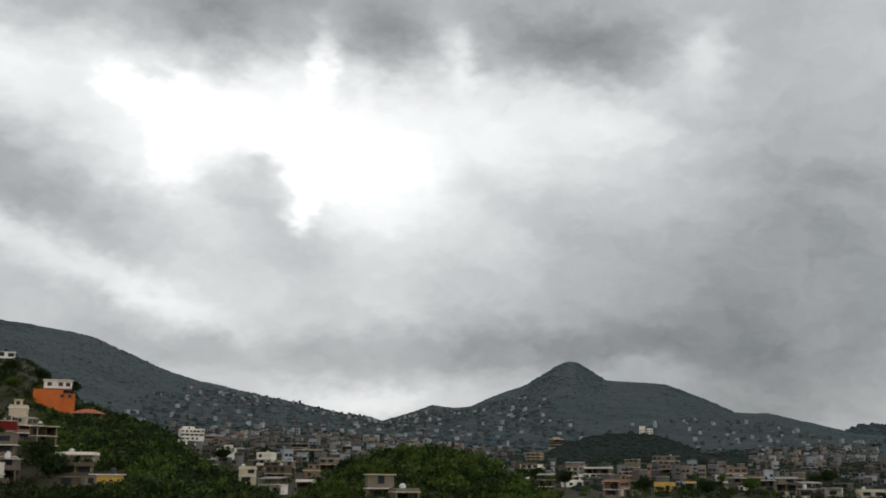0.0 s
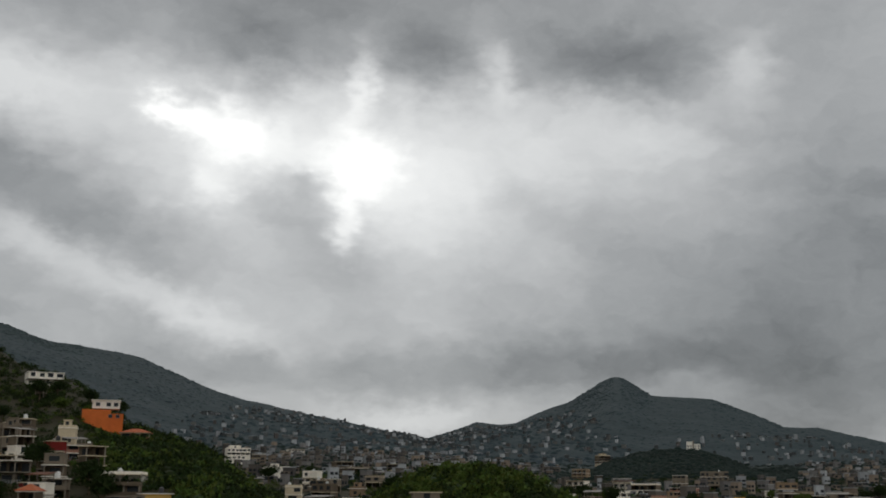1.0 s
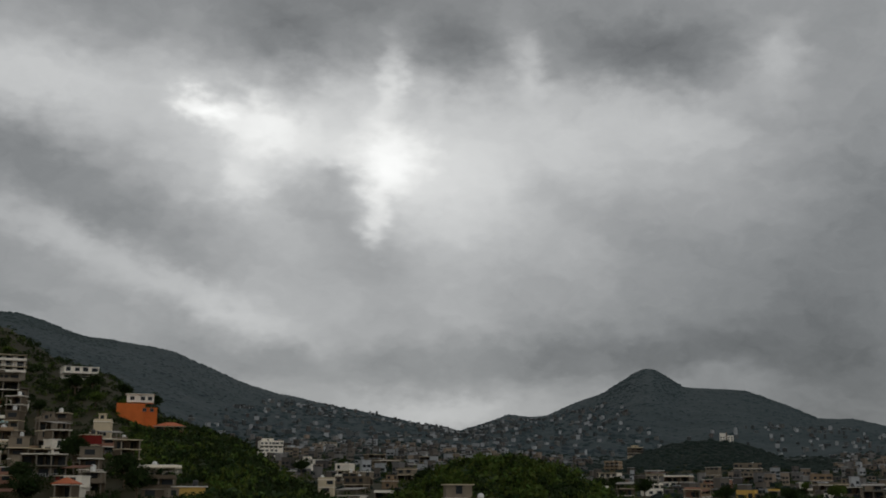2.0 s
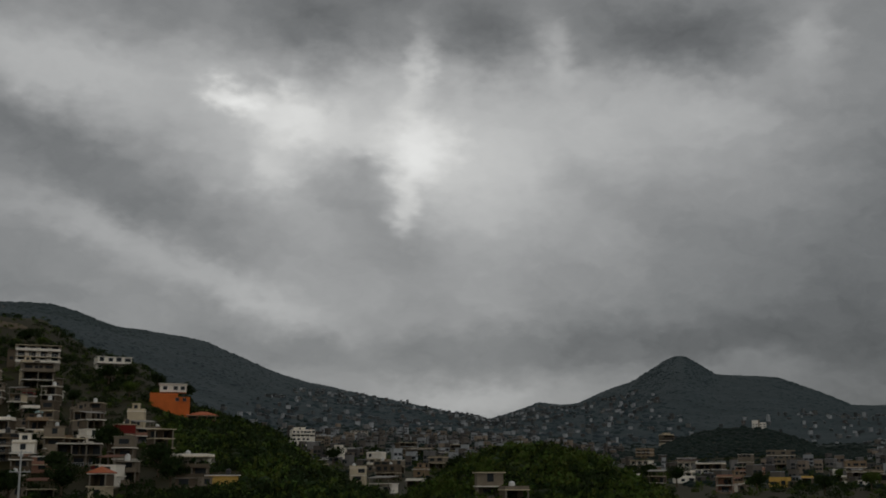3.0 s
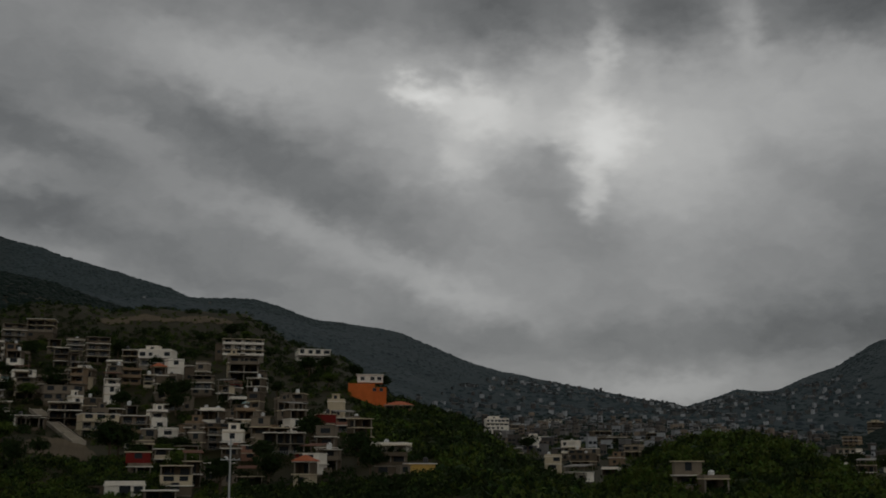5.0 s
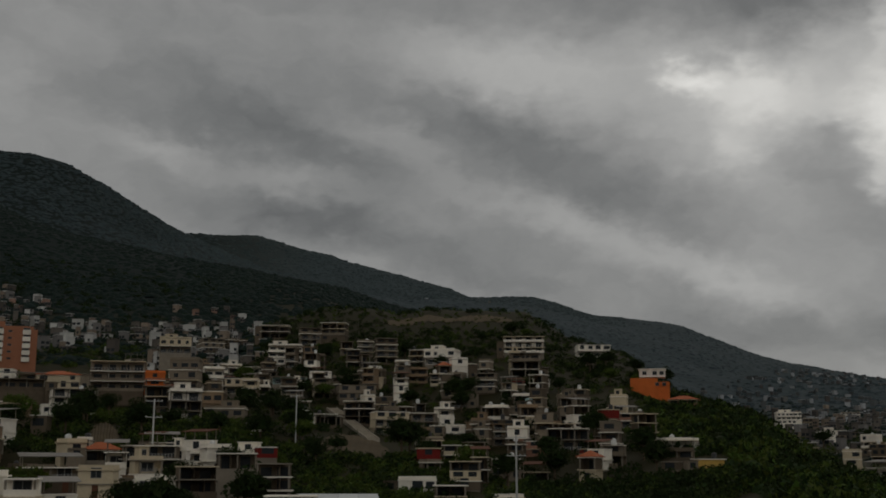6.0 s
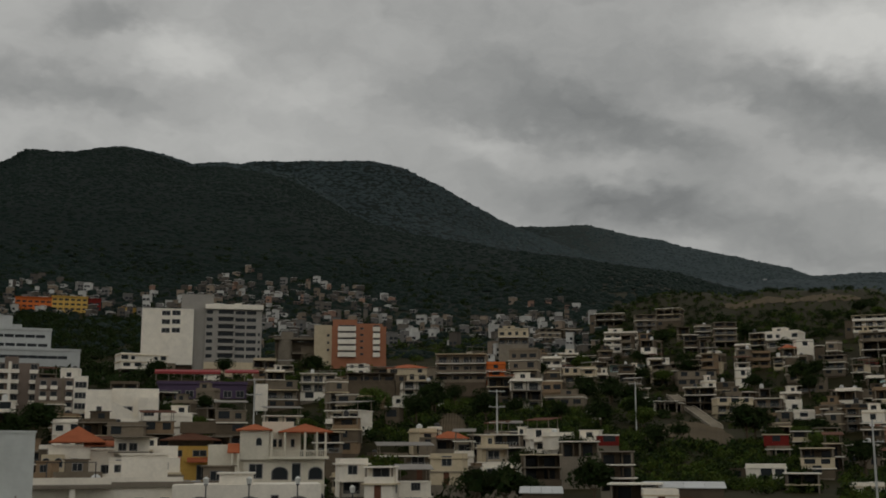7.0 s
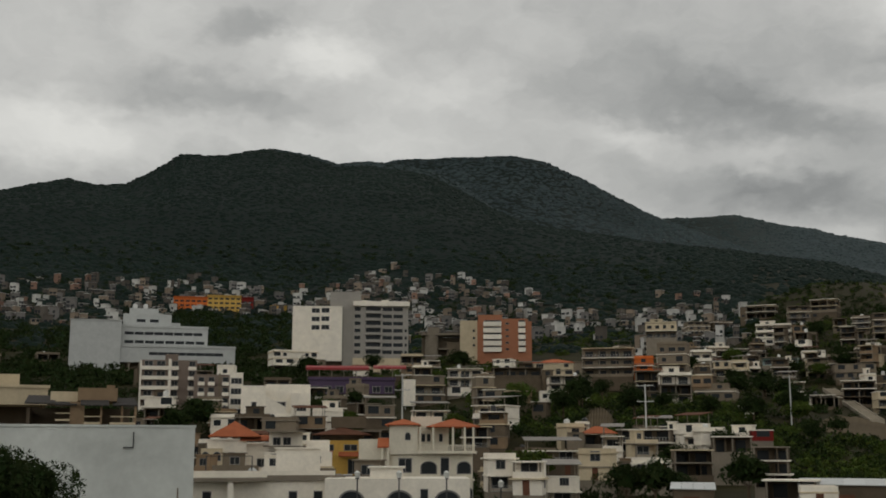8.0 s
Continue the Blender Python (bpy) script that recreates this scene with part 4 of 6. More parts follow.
# ---- the large buildings ----
def hospital():
    ob = root("hospital", 58.1, 487, 33)
    take(59.5, 490, 34), take(56.5, 490, 30)
    white = PAINTS["white"]
    grey = surface("light_grey_render", (0.33, 0.31, 0.28), stain=0.15, spread=0.06)
    part("white_wing", Shape().box(-24.6, -3.7, -8, 10, 3.5, 26.6).box(-24.6, -3.7, -8.12, -8, 26.2, 26.75), white, ob, "plain white plastered wing")
    part("wing_base", Shape().box(-22.5, -3.9, -6, 9, -6, 3.5), PAINTS["block"], ob)
    for c, x in enumerate((-14.9, -10.8)):
        for k in range(3):
            window(ob, x, -8.0, 16.6 + 3.6 * k + 0.15 * c, 3.4, 2.0, 1)
    part("lift_core", Shape().box(-9.0, 4.2, -5, 12, 26.8, 33.4).box(-3.65, 1.2, -5.5, 12, -6, 26.8), grey, ob, "tall grey rendered core")
    part("grey_wing", Shape().box(1.2, 24.4, -7, 10, 0.0, 27.0), grey, ob, "grey rendered wing of eight floors")
    part("roof_band", Shape().box(0.9, 24.9, -8.6, 10.2, 27.0, 29.0).box(3, 7, -4, 2, 29, 29.9).box(13, 16, -4, 2, 29, 30.1), white, ob, "white roof band")
    part("podium", Shape().box(0.9, 24.8, -8.2, 9, -6, 4.8), PAINTS["cream"], ob, "pale podium")
    for k in range(7):
        z = 6.0 + 3.05 * k
        part("balcony", Shape().box(6.2, 12.9, -8.4, -7.0, z - 0.5, z + 0.65), grey, ob)
        for x, w in ((2.8, 2.5), (9.5, 6.2), (15.4, 4.0), (20.0, 4.0)):
            window(ob, x, -7.0, z + 0.7, w, 1.75 if w > 5 else 1.5, 2 if w > 3 else 0, framed=False)
        if k < 4:
            window(ob, 23.3, -7.0, z + 0.8, 1.0, 1.3, 0)
    for x in (8, 14, 19):
        p = ob.matrix_world @ Vector((x, 4.0, 29))
        water_tank(p.x, p.y, p.z, 1.5, False)
    tagged(ob, "large hospital with a plain white wing and a grey windowed wing", "hospital")


def clinic():
    pale = surface("pale_blue_grey_plaster", (0.47, 0.48, 0.465), stain=0.18, spread=0.05)
    ob = root("clinic", 68.0, 455, 31)
    take(70.5, 455, 24), take(67.5, 460, 40)
    part("blind_wing", Shape().box(-29.0, -10.5, -10, 12, -5, 17.0).shed(-29.3, -10.2, -10.3, 12, 17.0, 19.3, 0.3), pale, ob, "blank plastered wing with a sloping roof")
    part("lower_tier", Shape().box(-12.0, 32.5, -8.5, 10, 1.5, 7.4), pale, ob)
    part("middle_tier", Shape().box(-10.5, 22.0, -5, 10, 7.4, 15.2), pale, ob)
    part("upper_tier", Shape().box(-10.2, 8.0, -3, 10, 15.2, 20.6).box(-8, 3, -1, 8, 20.6, 23.0), pale, ob)
    part("stair_head", Shape().box(8.0, 11.5, -1, 6, 15.2, 17.6), pale, ob)
    part("undercroft", Shape().box(-11.5, 32, -5, 10, -5, 1.5), PAINTS["block"], ob)
    for z, x0, x1, y in ((4.3, 0, 28, -8.5), (9.0, -9.5, 21, -5), (12.3, -9.5, 20, -5), (17.4, -6, 4, -3)):
        n = max(1, int((x1 - x0) / 3.4))
        for i in range(n):
            window(ob, x0 + (i + 0.5) * (x1 - x0) / n, y, z, 3.35, 1.15, 1, framed=False)
    for i in range(12):
        post = new("column", COLUMN)
        post.parent = ob
        post.matrix_local = pose(-11 + i * 3.8, -8.0, -5) @ Matrix.Diagonal((2, 2, 6.5, 1))
    part("roof_ledge", Shape().box(-12.2, 32.7, -8.8, -5.0, 7.3, 8.2), pale, ob)
    part("roof_ledge", Shape().box(-10.7, 22.2, -5.3, -3.0, 15.1, 16.0), pale, ob)
    for x in (-6, -2):
        p = ob.matrix_world @ Vector((x, 3.0, 23.0))
        water_tank(p.x, p.y, p.z, 1.8, False)
    tagged(ob, "stepped pale grey clinic with ribbon windows", "clinic")


def flats():
    brown = surface("brown_render", (0.19, 0.15, 0.125), stain=0.25, spread=0.08)
    white = PAINTS["white"]
    ob = root("apartment_block", 67.0, 330, 10.5)
    take(67, 330, 18)
    part("body", Shape().box(-7.4, 7.6, -4, 7, -5, 14.0), brown, ob, "brown rendered walls")
    part("lift_head", Shape().box(-1.2, 2.4, -2, 4, 14.0, 15.8), brown, ob)
    for k in range(5):
        z = 0.2 + 2.75 * k
        part("balcony", Shape().box(-7.5, -0.2, -5.6, -4.0, z, z + 1.0), white, ob)
        part("balcony", Shape().box(0.6, 2.6, -5.2, -4.0, z, z + 1.0), white, ob)
        part("balcony", Shape().box(5.2, 7.4, -5.0, -4.0, z, z + 0.95), white, ob)
        for x, w in ((-5.6, 2.4), (-2.2, 2.4), (1.6, 1.6), (6.3, 1.7)):
            window(ob, x, -4.0, z + 1.05, w, 1.5, 1)
    part("pier", Shape().box(-0.2, 0.6, -5.7, -4, -4, 14.2), white, ob)
    part("pier", Shape().box(-7.9, -7.4, -5.7, -4, -4, 13.6), white, ob)
    tagged(ob, "brown apartment block with white balcony bands", "apartment block")
    ob = root("apartment_block", 64.6, 320, 8.0)
    take(64.6, 320, 15)
    part("body", Shape().box(-6.6, 3.0, -4, 7, -5, 12.0), brown, ob, "brown rendered walls")
    part("pale_wing", Shape().box(3.0, 6.6, -4.4, 7, -5, 12.6), white, ob, "white framed wing")
    for k in range(4):
        z = 0.6 + 2.8 * k
        for x in (-4.6, -1.9, 1.9):
            part("balcony", Shape().box(x - 0.9, x + 0.9, -4.9, -4.0, z, z + 0.95), white, ob)
            window(ob, x, -4.0, z + 1.0, 1.6, 1.3, 0)
        window(ob, 4.8, -4.4, z + 0.5, 3.0, 1.6, 2)
    part("pier", Shape().box(0.0, 0.5, -4.5, -4, -4, 12.3), PAINTS["grey"], ob)
    tagged(ob, "brown apartment block with a white framed wing", "apartment block")


def orange_block():
    ob = root("office_building", 50.75, 518, 40)
    take(51.5, 518, 18), take(50, 518, 18)
    clay = surface("burnt_orange_plaster", (0.36, 0.155, 0.09), stain=0.2, spread=0.05)
    part("cream_wing", Shape().box(-16.2, -8.3, -6, 9, -5, 17.6), PAINTS["cream"], ob, "cream plastered end wing")
    part("body", Shape().box(-8.3, 16.2, -7, 9, -5, 17.0).box(-8.0, 3.0, -6, 8, 17.0, 20.2).box(3.0, 14.5, -6.8, 8, 17.0, 18.3), clay, ob, "burnt orange walls")
    for k in range(3):
        window(ob, -9.9, -6.0, 5.8 + 3.3 * k, 1.1, 1.1, 0)
    for k in range(5):
        z = 3.2 + 2.9 * k
        part("balcony", Shape().box(-5.6, 2.6, -8.6, -7.0, z, z + 2.0), PAINTS["white"], ob, "white balcony front")
        window(ob, -1.5, -7.0, z + 2.02, 7.6, 0.8, 2)
        part("balcony", Shape().box(10.2, 13.4, -8.2, -7.0, z, z + 1.9), PAINTS["white"], ob, "white balcony front")
        window(ob, 11.8, -7.0, z + 1.92, 2.8, 0.9, 1)
        window(ob, 5.2, -7.0, z + 0.8, 1.6, 0.9, 0)
    tagged(ob, "orange and cream office building with white balcony fronts", "office building")


def school():
    for az, w, paint, z0, h, word in ((66.1, 23, "orange", 92, 10.5, "burnt orange"), (64.45, 23, "yellow", 91, 13, "yellow"), (63.3, 8, "red", 92, 11, "dark red"), (61.5, 18, "yellow", 89, 8.5, "yellow")):
        ob = root("school_block", az, 800, z0 + 1)
        take(az, 800, w)
        part("body", Shape().box(-w / 2, w / 2, -4, 6, -8, h), PAINTS[paint], ob)
        part("roof_slab", Shape().box(-w / 2 - 0.4, w / 2 + 0.4, -5, 6.4, h, h + 0.4), PAINTS[paint], ob)
        for k in range(max(2, int(h / 3.2))):
            n = int(w / 3.5)
            for i in range(n):
                window(ob, (i + 0.5) / n * w - w / 2, -4.0, 1.0 + 3.1 * k, 2.6, 1.3, 1, framed=False)
        tagged(ob, f"long {word} school building with rows of windows", "school", "school blocks")


def ruin():
    ob = root("concrete_plant", 53.5, 522, 36)
    take(53.5, 522, 20)
    dull = PAINTS["grey"]
    part("round_tower", Shape().tube(-4.5, -2, -5, 15.5, 3.1, 3.1, 20), concrete, ob)
    part("back_wall", Shape().box(-9.2, 9.2, 3, 5, -5, 15.0), dull, ob)
    part("side_wall", Shape().box(2.5, 9.2, -2, 3, -5, 12.5), dull, ob)
    part("roof_slab", Shape().box(-9.4, 9.6, -5, 6, 15.5, 16.4), concrete, ob)
    part("water_box", Shape().box(-6.5, -1.0, -3, 3, 16.4, 19.2), concrete, ob)
    part("gallery_slab", Shape().box(-1.4, 3.5, -4, 3, 9.0, 9.5), concrete, ob)
    tagged(ob, "weathered grey concrete building with a round stair tower", "concrete building")


def market():
    red = surface("red_awning", (0.26, 0.02, 0.02), rough=0.6, spread=0.05, stain=0.15)
    purple = surface("purple_paint", (0.055, 0.028, 0.075), rough=0.6, spread=0.05, stain=0.2)
    ob = root("market_hall", 57.8, 402, 22)
    take(58.7, 402, 18), take(56.9, 402, 18)
    part("wall", Shape().box(-17, 17, -2, 8, -5, 3.2), PAINTS["block"], ob)
    part("awning", Shape().shed(-17.5, 4.5, -4.5, 0, 5.2, 6.2, 0.8), red, ob, "long red awning")
    part("awning", Shape().shed(6.0, 17.5, -4.5, 0, 5.6, 6.6, 0.6), red, ob, "red awning")
    for i in range(9):
        post = new("column", COLUMN)
        post.parent = ob
        post.matrix_local = pose(-17 + i * 4.25, -3.6, -3) @ Matrix.Diagonal((1, 1, 8.6, 1))
    tagged(ob, "long market hall under a red awning", "market hall")
    ob = root("shop_row", 58.0, 376, 17)
    take(59, 376, 14), take(57, 376, 14)
    part("wall", Shape().box(-14, 14, -1, 7, -5, 5.4), purple, ob, "dark purple front")
    part("roof_edge", Shape().box(-14.4, 14.4, -1.6, 7.3, 5.4, 6.3), purple, ob)
    for i in range(7):
        window(ob, -12 + 4 * i, -1.0, 1.2, 2.6, 2.2, 1)
    tagged(ob, "dark purple shop row with a flat roof", "shop row")


def modern_house():
    ob = root("modern_house", 61.75, 288, 4.0)
    take(61.75, 288, 18)
    w = PAINTS["white"]
    part("left_block", Shape().box(-8.6, -2.6, -4, 6, -5, 11.4), w, ob)
    part("back_block", Shape().box(-2.6, 8.4, -1.5, 6, -5, 11.9), w, ob)
    part("right_block", Shape().box(3.6, 8.4, -4, -1.5, -5, 9.6), w, ob)
    part("terrace", Shape().box(-2.6, 3.6, -4.2, -1.5, -5, 4.6), w, ob)
    part("stair_wall", Shape().solid([(-2.6, -4.2, 4.6), (2.4, -4.2, 4.6), (2.4, -4.2, 6.2), (-2.6, -4.2, 8.8), (-2.6, -4.0, 4.6), (2.4, -4.0, 4.6), (2.4, -4.0, 6.2), (-2.6, -4.0, 8.8)],
                                     [(0, 1, 2, 3), (7, 6, 5, 4), (3, 2, 6, 7), (1, 5, 6, 2), (0, 3, 7, 4)]), w, ob)
    for x, y, z, ww, h in ((0.3, -1.5, 5.0, 4.2, 2.6), (-5.4, -4, 6.2, 1.2, 1.2), (6.2, -4, 5.2, 2.4, 1.5), (6.0, -4, 1.4, 1.8, 1.3)):
        window(ob, x, y, z, ww, h, 2)
    tagged(ob, "white cubic modern house with a raised stair wall", "house")


def villa():
    cream = surface("warm_cream_plaster", (0.66, 0.61, 0.50), stain=0.18, spread=0.04)
    ob = root("villa", 54.5, 190, -8.2)
    take(54.5, 192, 22)
    part("ground_floor", Shape().box(-6.4, 8.3, -4.5, 7, -2, 3.4), cream, ob)
    part("middle_floor", Shape().box(-10.2, -4.6, -3.2, 7, -2, 9.8).box(-4.6, 8.3, -4.0, 7, 3.4, 7.6), cream, ob)
    part("left_tower", Shape().box(-5.2, -0.6, -4.6, 5, 7.4, 12.0), cream, ob)
    part("upper_room", Shape().box(-0.6, 4.5, -1.0, 6, 7.6, 11.8).box(-1.8, 3.4, 2, 6, 11.8, 13.6), cream, ob)
    part("tower_roof", Shape().hip(-5.9, -0.1, -5.3, 5.5, 12.0, 13.1), terracotta, ob, "terracotta tiled roof")
    part("pavilion_roof", Shape().hip(0.8, 9.6, -5.0, 6.5, 11.7, 13.2), terracotta, ob, "terracotta tiled roof")
    part("porch_roof", Shape().shed(-7.1, -5.2, -5.2, -3.0, 8.4, 9.8, 0.2), terracotta, ob, "terracotta tiled porch roof")
    part("terrace_slab", Shape().box(-0.6, 8.9, -5.4, 7, 7.5, 7.9), cream, ob)
    part("cornice", Shape().box(-6.6, 8.6, -4.75, -4.0, 3.2, 3.5), cream, ob)
    for x in (-0.2, 1.9, 5.1, 7.0, 8.4):
        part("column", Shape().tube(x, -4.9, 7.9, 11.7, 0.2, 0.17, 10), cream, ob)
    for i in range(28):
        x = -0.3 + i * 8.8 / 27
        part("baluster", Shape().tube(x, -5.1, 7.9, 8.75, 0.07, 0.1, 6), cream, ob)
    part("handrail", Shape().box(-0.6, 8.8, -5.22, -4.98, 8.75, 8.9), cream, ob)
    for x, z, w, h in ((1.2, 4.2, 2.7, 2.1), (6.9, 4.2, 2.4, 2.1)):
        arched(ob, x, -4.0, z, w, h)
    for x in (1.5, 3.2, 4.9):
        arched(ob, x, -4.5, 0.5, 1.25, 2.3)
    arched(ob, 7.2, -4.5, 0.3, 2.3, 2.0)
    arched(ob, -7.7, -3.2, 4.3, 1.2, 2.0)
    arched(ob, -2.2, -4.6, 9.6, 0.95, 1.3)
    for x in (-6.3, -5.4):
        part("column", Shape().tube(x, -4.9, 3.5, 8.4, 0.2, 0.2, 10), cream, ob)
    window(ob, -2.6, -4.0, 4.4, 2.2, 2.4, 1)
    window(ob, 3.8, -4.0, 4.0, 1.4, 2.9, 0)
    window(ob, -2.6, -4.5, 0.6, 2.8, 1.9, 2)
    for x in (0.3, 1.2, 3.2):
        window(ob, x, -1.0, 9.4, 0.6, 1.3, 0)
    tagged(ob, "cream villa with terracotta hipped roofs and arched windows", "villa")


def tiled_house():
    ob = root("house", 63.6, 190, -7.5)
    take(63.6, 190, 10)
    w = PAINTS["white"]
    part("wall", Shape().box(-4.7, 1.5, -3, 6, -2, 9.0).box(1.5, 6.5, -2, 6, -2, 8.4), w, ob)
    part("porch_wall", Shape().box(-5.6, -2.2, -4.4, -3, 0, 7.6), PAINTS["cream"], ob)
    part("tiled_roof", Shape().hip(-4.6, 3.8, -4.2, 6.4, 9.4, 12.0), terracotta, ob, "terracotta tiled roof")
    part("eave", Shape().shed(0.5, 6.2, -3.6, 0, 8.8, 9.6, 0.15), terracotta, ob)
    for x in (-4.9, -3.1):
        arched(ob, x, -4.4, 5.6, 1.3, 1.5)
    window(ob, -0.8, -3, 4.8, 1.1, 2.2, 1)
    window(ob, 4.0, -2, 4.6, 1.6, 1.4, 1)
    part("red_shelter", Shape().shed(-1.5, 5.5, -6, -3, 1.4, 2.6, 0.2).box(-1.2, 5.3, -3.3, -3.0, 1.4, 3.4), PAINTS["red"], ob, "dark red canopy")
    tagged(ob, "white house with a terracotta hipped roof", "house", "houses beside the villa")
    ob = root("house", 60.6, 182, -7.6)
    take(60.6, 182, 12)
    part("wall", Shape().box(-5.2, 5.2, -3, 6, -2, 7.2), w, ob)
    part("terrace_wall", Shape().box(-5.2, 5.4, -4.6, -3, -2, 5.0), PAINTS["cream"], ob)
    part("upper_room", Shape().box(-4.6, 0.6, 0, 6, 7.2, 10.2).box(1.2, 4.9, 1, 6, 7.2, 9.0), w, ob)
    part("flat_roof", Shape().box(-4.9, 1.0, -3.6, 6, 10.2, 10.4).box(-5.4, 0.5, -3.8, 1, 7.9, 8.1), concrete, ob)
    for x, y, z, ww, h in ((-3.2, -3, 5.2, 2.0, 1.7), (-3.4, 0, 8.2, 1.2, 1.2), (-1.8, 0, 8.2, 1.2, 1.2), (2.9, -3, 5.4, 1.2, 1.1)):
        window(ob, x, y, z, ww, h, 1)
    tagged(ob, "white cubic house with a terrace and roof rooms", "house", "houses beside the villa")
    ob = root("house", 58.45, 205, -5.5)
    take(58.45, 205, 9)
    part("wall", Shape().box(-4.0, 4.0, -3, 5, -3, 7.0), PAINTS["yellow"], ob, "yellow plastered walls")
    part("tiled_roof", Shape().hip(-5.2, 5.0, -4.6, 5.6, 7.9, 9.4), rust, ob, "brown tiled roof")
    part("loft", Shape().box(-3.4, 3.4, -2, 4.5, 7.0, 7.9).box(-2, 4.2, 0, 4.5, 9.2, 11.2), PAINTS["block"], ob)
    part("canopy", Shape().shed(-0.6, 4.4, -4.6, -3, 4.2, 4.9, 0.15).shed(-4.2, -1.6, -4.4, -3, 4.5, 5.1, 0.15), terracotta, ob, "small tiled canopies")
    for x, z, ww, h in ((-2.9, 1.2, 1.2, 2.8), (1.9, 1.2, 1.7, 2.6), (1.5, 5.2, 2.4, 1.1), (-2.2, 5.2, 1.6, 1.1)):
        window(ob, x, -3, z, ww, h, 1)
    tagged(ob, "yellow house with a brown tiled roof and canopies", "house", "houses beside the villa")


def near_buildings():
    plaster = surface("stained_white_plaster", (0.56, 0.58, 0.55), stain=0.3, spread=0.02, grain=1.4, bump=0.3)
    ob = root("plastered_wall_house", 73.6, 88, -9)
    take(73.6, 88, 24)
    # the corner stands at the wall's end, the long blank side faces the street
    part("wall", Shape().box(-14, 12.0, -2.2, 6, -1, 10.55).box(-14, 12.06, -2.28, -1.9, 10.55, 10.72), plaster, ob, "blank stained white plaster wall")
    part("pipe", Shape().tube(7.6, -2.3, 9.1, 10.2, 0.05, 0.05, 8).box(6.9, 7.62, -2.36, -2.26, 9.05, 9.14), dark_metal, ob, "thin dark pipe bracket")
    part("conduit", Shape().tube(10.9, -2.26, 2.0, 6.2, 0.05, 0.05, 8), PAINTS["grey"], ob)
    tagged(ob, "blank white plastered house wall with stains and a pipe", "house")
    ob = root("carport_house", 71.3, 122, -5)
    take(71.3, 122, 12)
    tan = PAINTS["tan"]
    block = PAINTS["block"]
    slate = surface("dark_slate_tile", (0.06, 0.055, 0.052), spread=0.1, stain=0.3, grain=4)
    part("back_wall", Shape().box(-4.4, 5.6, 4.5, 6, -3, 9.2), block, ob)
    part("end_wall", Shape().box(-4.5, -4.2, -2.6, 4.5, -3, 9.0), block, ob)
    part("gable_roof", Shape().shed(-4.7, -1.9, -4.0, 5, 9.3, 10.4, 0.16).shed(-1.9, 0.2, -4.0, 5, 9.2, 10.2, 0.16), slate, ob, "dark slate lean-to roof")
    part("pier", Shape().box(-0.45, 0.9, -3.4, -2.2, -3, 9.6), tan, ob, "broad tan pier")
    part("roof_block", Shape().box(-2.4, 0.2, -1.0, 4.5, 9.4, 10.7), PAINTS["cream"], ob)
    part("roof_block", Shape().box(0.2, 4.0, -3.2, 4.5, 9.7, 11.0).box(3.0, 3.8, -1.0, 0.2, 11.0, 11.4), tan, ob, "tan roof block")
    part("awning", Shape().shed(0.5, 3.2, -4.4, -3.2, 9.2, 9.7, 0.1), slate, ob)
    part("side_roof", Shape().shed(3.6, 6.0, -4.0, 4.0, 9.2, 10.2, 0.15), slate, ob, "dark slate side roof")
    for x in (2.5, 4.5, 5.8):
        part("post", Shape().box(x - 0.11, x + 0.11, -3.5, -3.28, -3, 9.3), tan, ob)
    for x0, x1, z0 in ((-1.8, -0.45, 7.9), (0.9, 2.4, 7.6), (3.4, 5.8, 7.6)):
        part("balcony", Shape().box(x0, x1, -3.7, -2.0, z0 - 0.2, z0).box(x0, x1, -3.72, -3.62, z0 + 0.5, z0 + 0.6), PAINTS["cream"], ob)
    part("floor_slab", Shape().box(-4.2, 5.9, -3.4, 4.5, 4.6, 4.9), concrete, ob)
    part("low_room", Shape().box(2.0, 4.0, -3.0, 1.0, 4.9, 7.2), tan, ob)
    tagged(ob, "tan house with deep open terraces and square piers", "house")
    ob = root("house", 74.3, 132, -5)
    take(74.3, 132, 8)
    part("wall", Shape().box(-6, 3.2, 3.5, 6, -3, 9.6), PAINTS["block"], ob)
    part("roof_slab", Shape().box(-6.4, 3.9, -3.2, 6.2, 9.6, 11.4).box(-6.6, 4.1, -3.4, 6.3, 11.4, 11.7).box(-5, 1, 0, 5, 11.7, 13.0), PAINTS["cream"], ob, "deep cream roof band")
    for x in (-5.6, -1.4, 3.3):
        part("post", Shape().box(x - 0.13, x + 0.13, -2.6, -2.34, -3, 9.6), tan, ob)
    part("floor_slab", Shape().box(-6, 3.4, -2.6, 3.5, 4.6, 4.9), concrete, ob)
    tagged(ob, "cream house with a deep flat roof slab", "house")
    low = PAINTS["white"]
    ob = root("garden_house", 55.4, 106, -9)
    take(55.4, 106, 13)
    part("wall", Shape().box(-7.0, 6.0, -2.5, 5, -1, 6.4).box(-3.0, 0.0, -1.8, 1.5, 6.4, 7.3).box(-3.2, 0.2, -2.0, 1.7, 7.3, 7.45), low, ob)
    for x in (-4.6, -0.3, 4.0):
        arched(ob, x, -2.5, 3.2, 2.4, 2.2)
    window(ob, 1.9, -2.5, 4.4, 0.7, 1.1, 0)
    tagged(ob, "low white house with arched openings and a parapet", "house", "low white houses")
    ob = root("garden_house", 62.2, 110, -9)
    take(62.2, 110, 14)
    part("wall", Shape().box(-7.2, 7.2, -2.5, 5, -1, 6.1), low, ob)
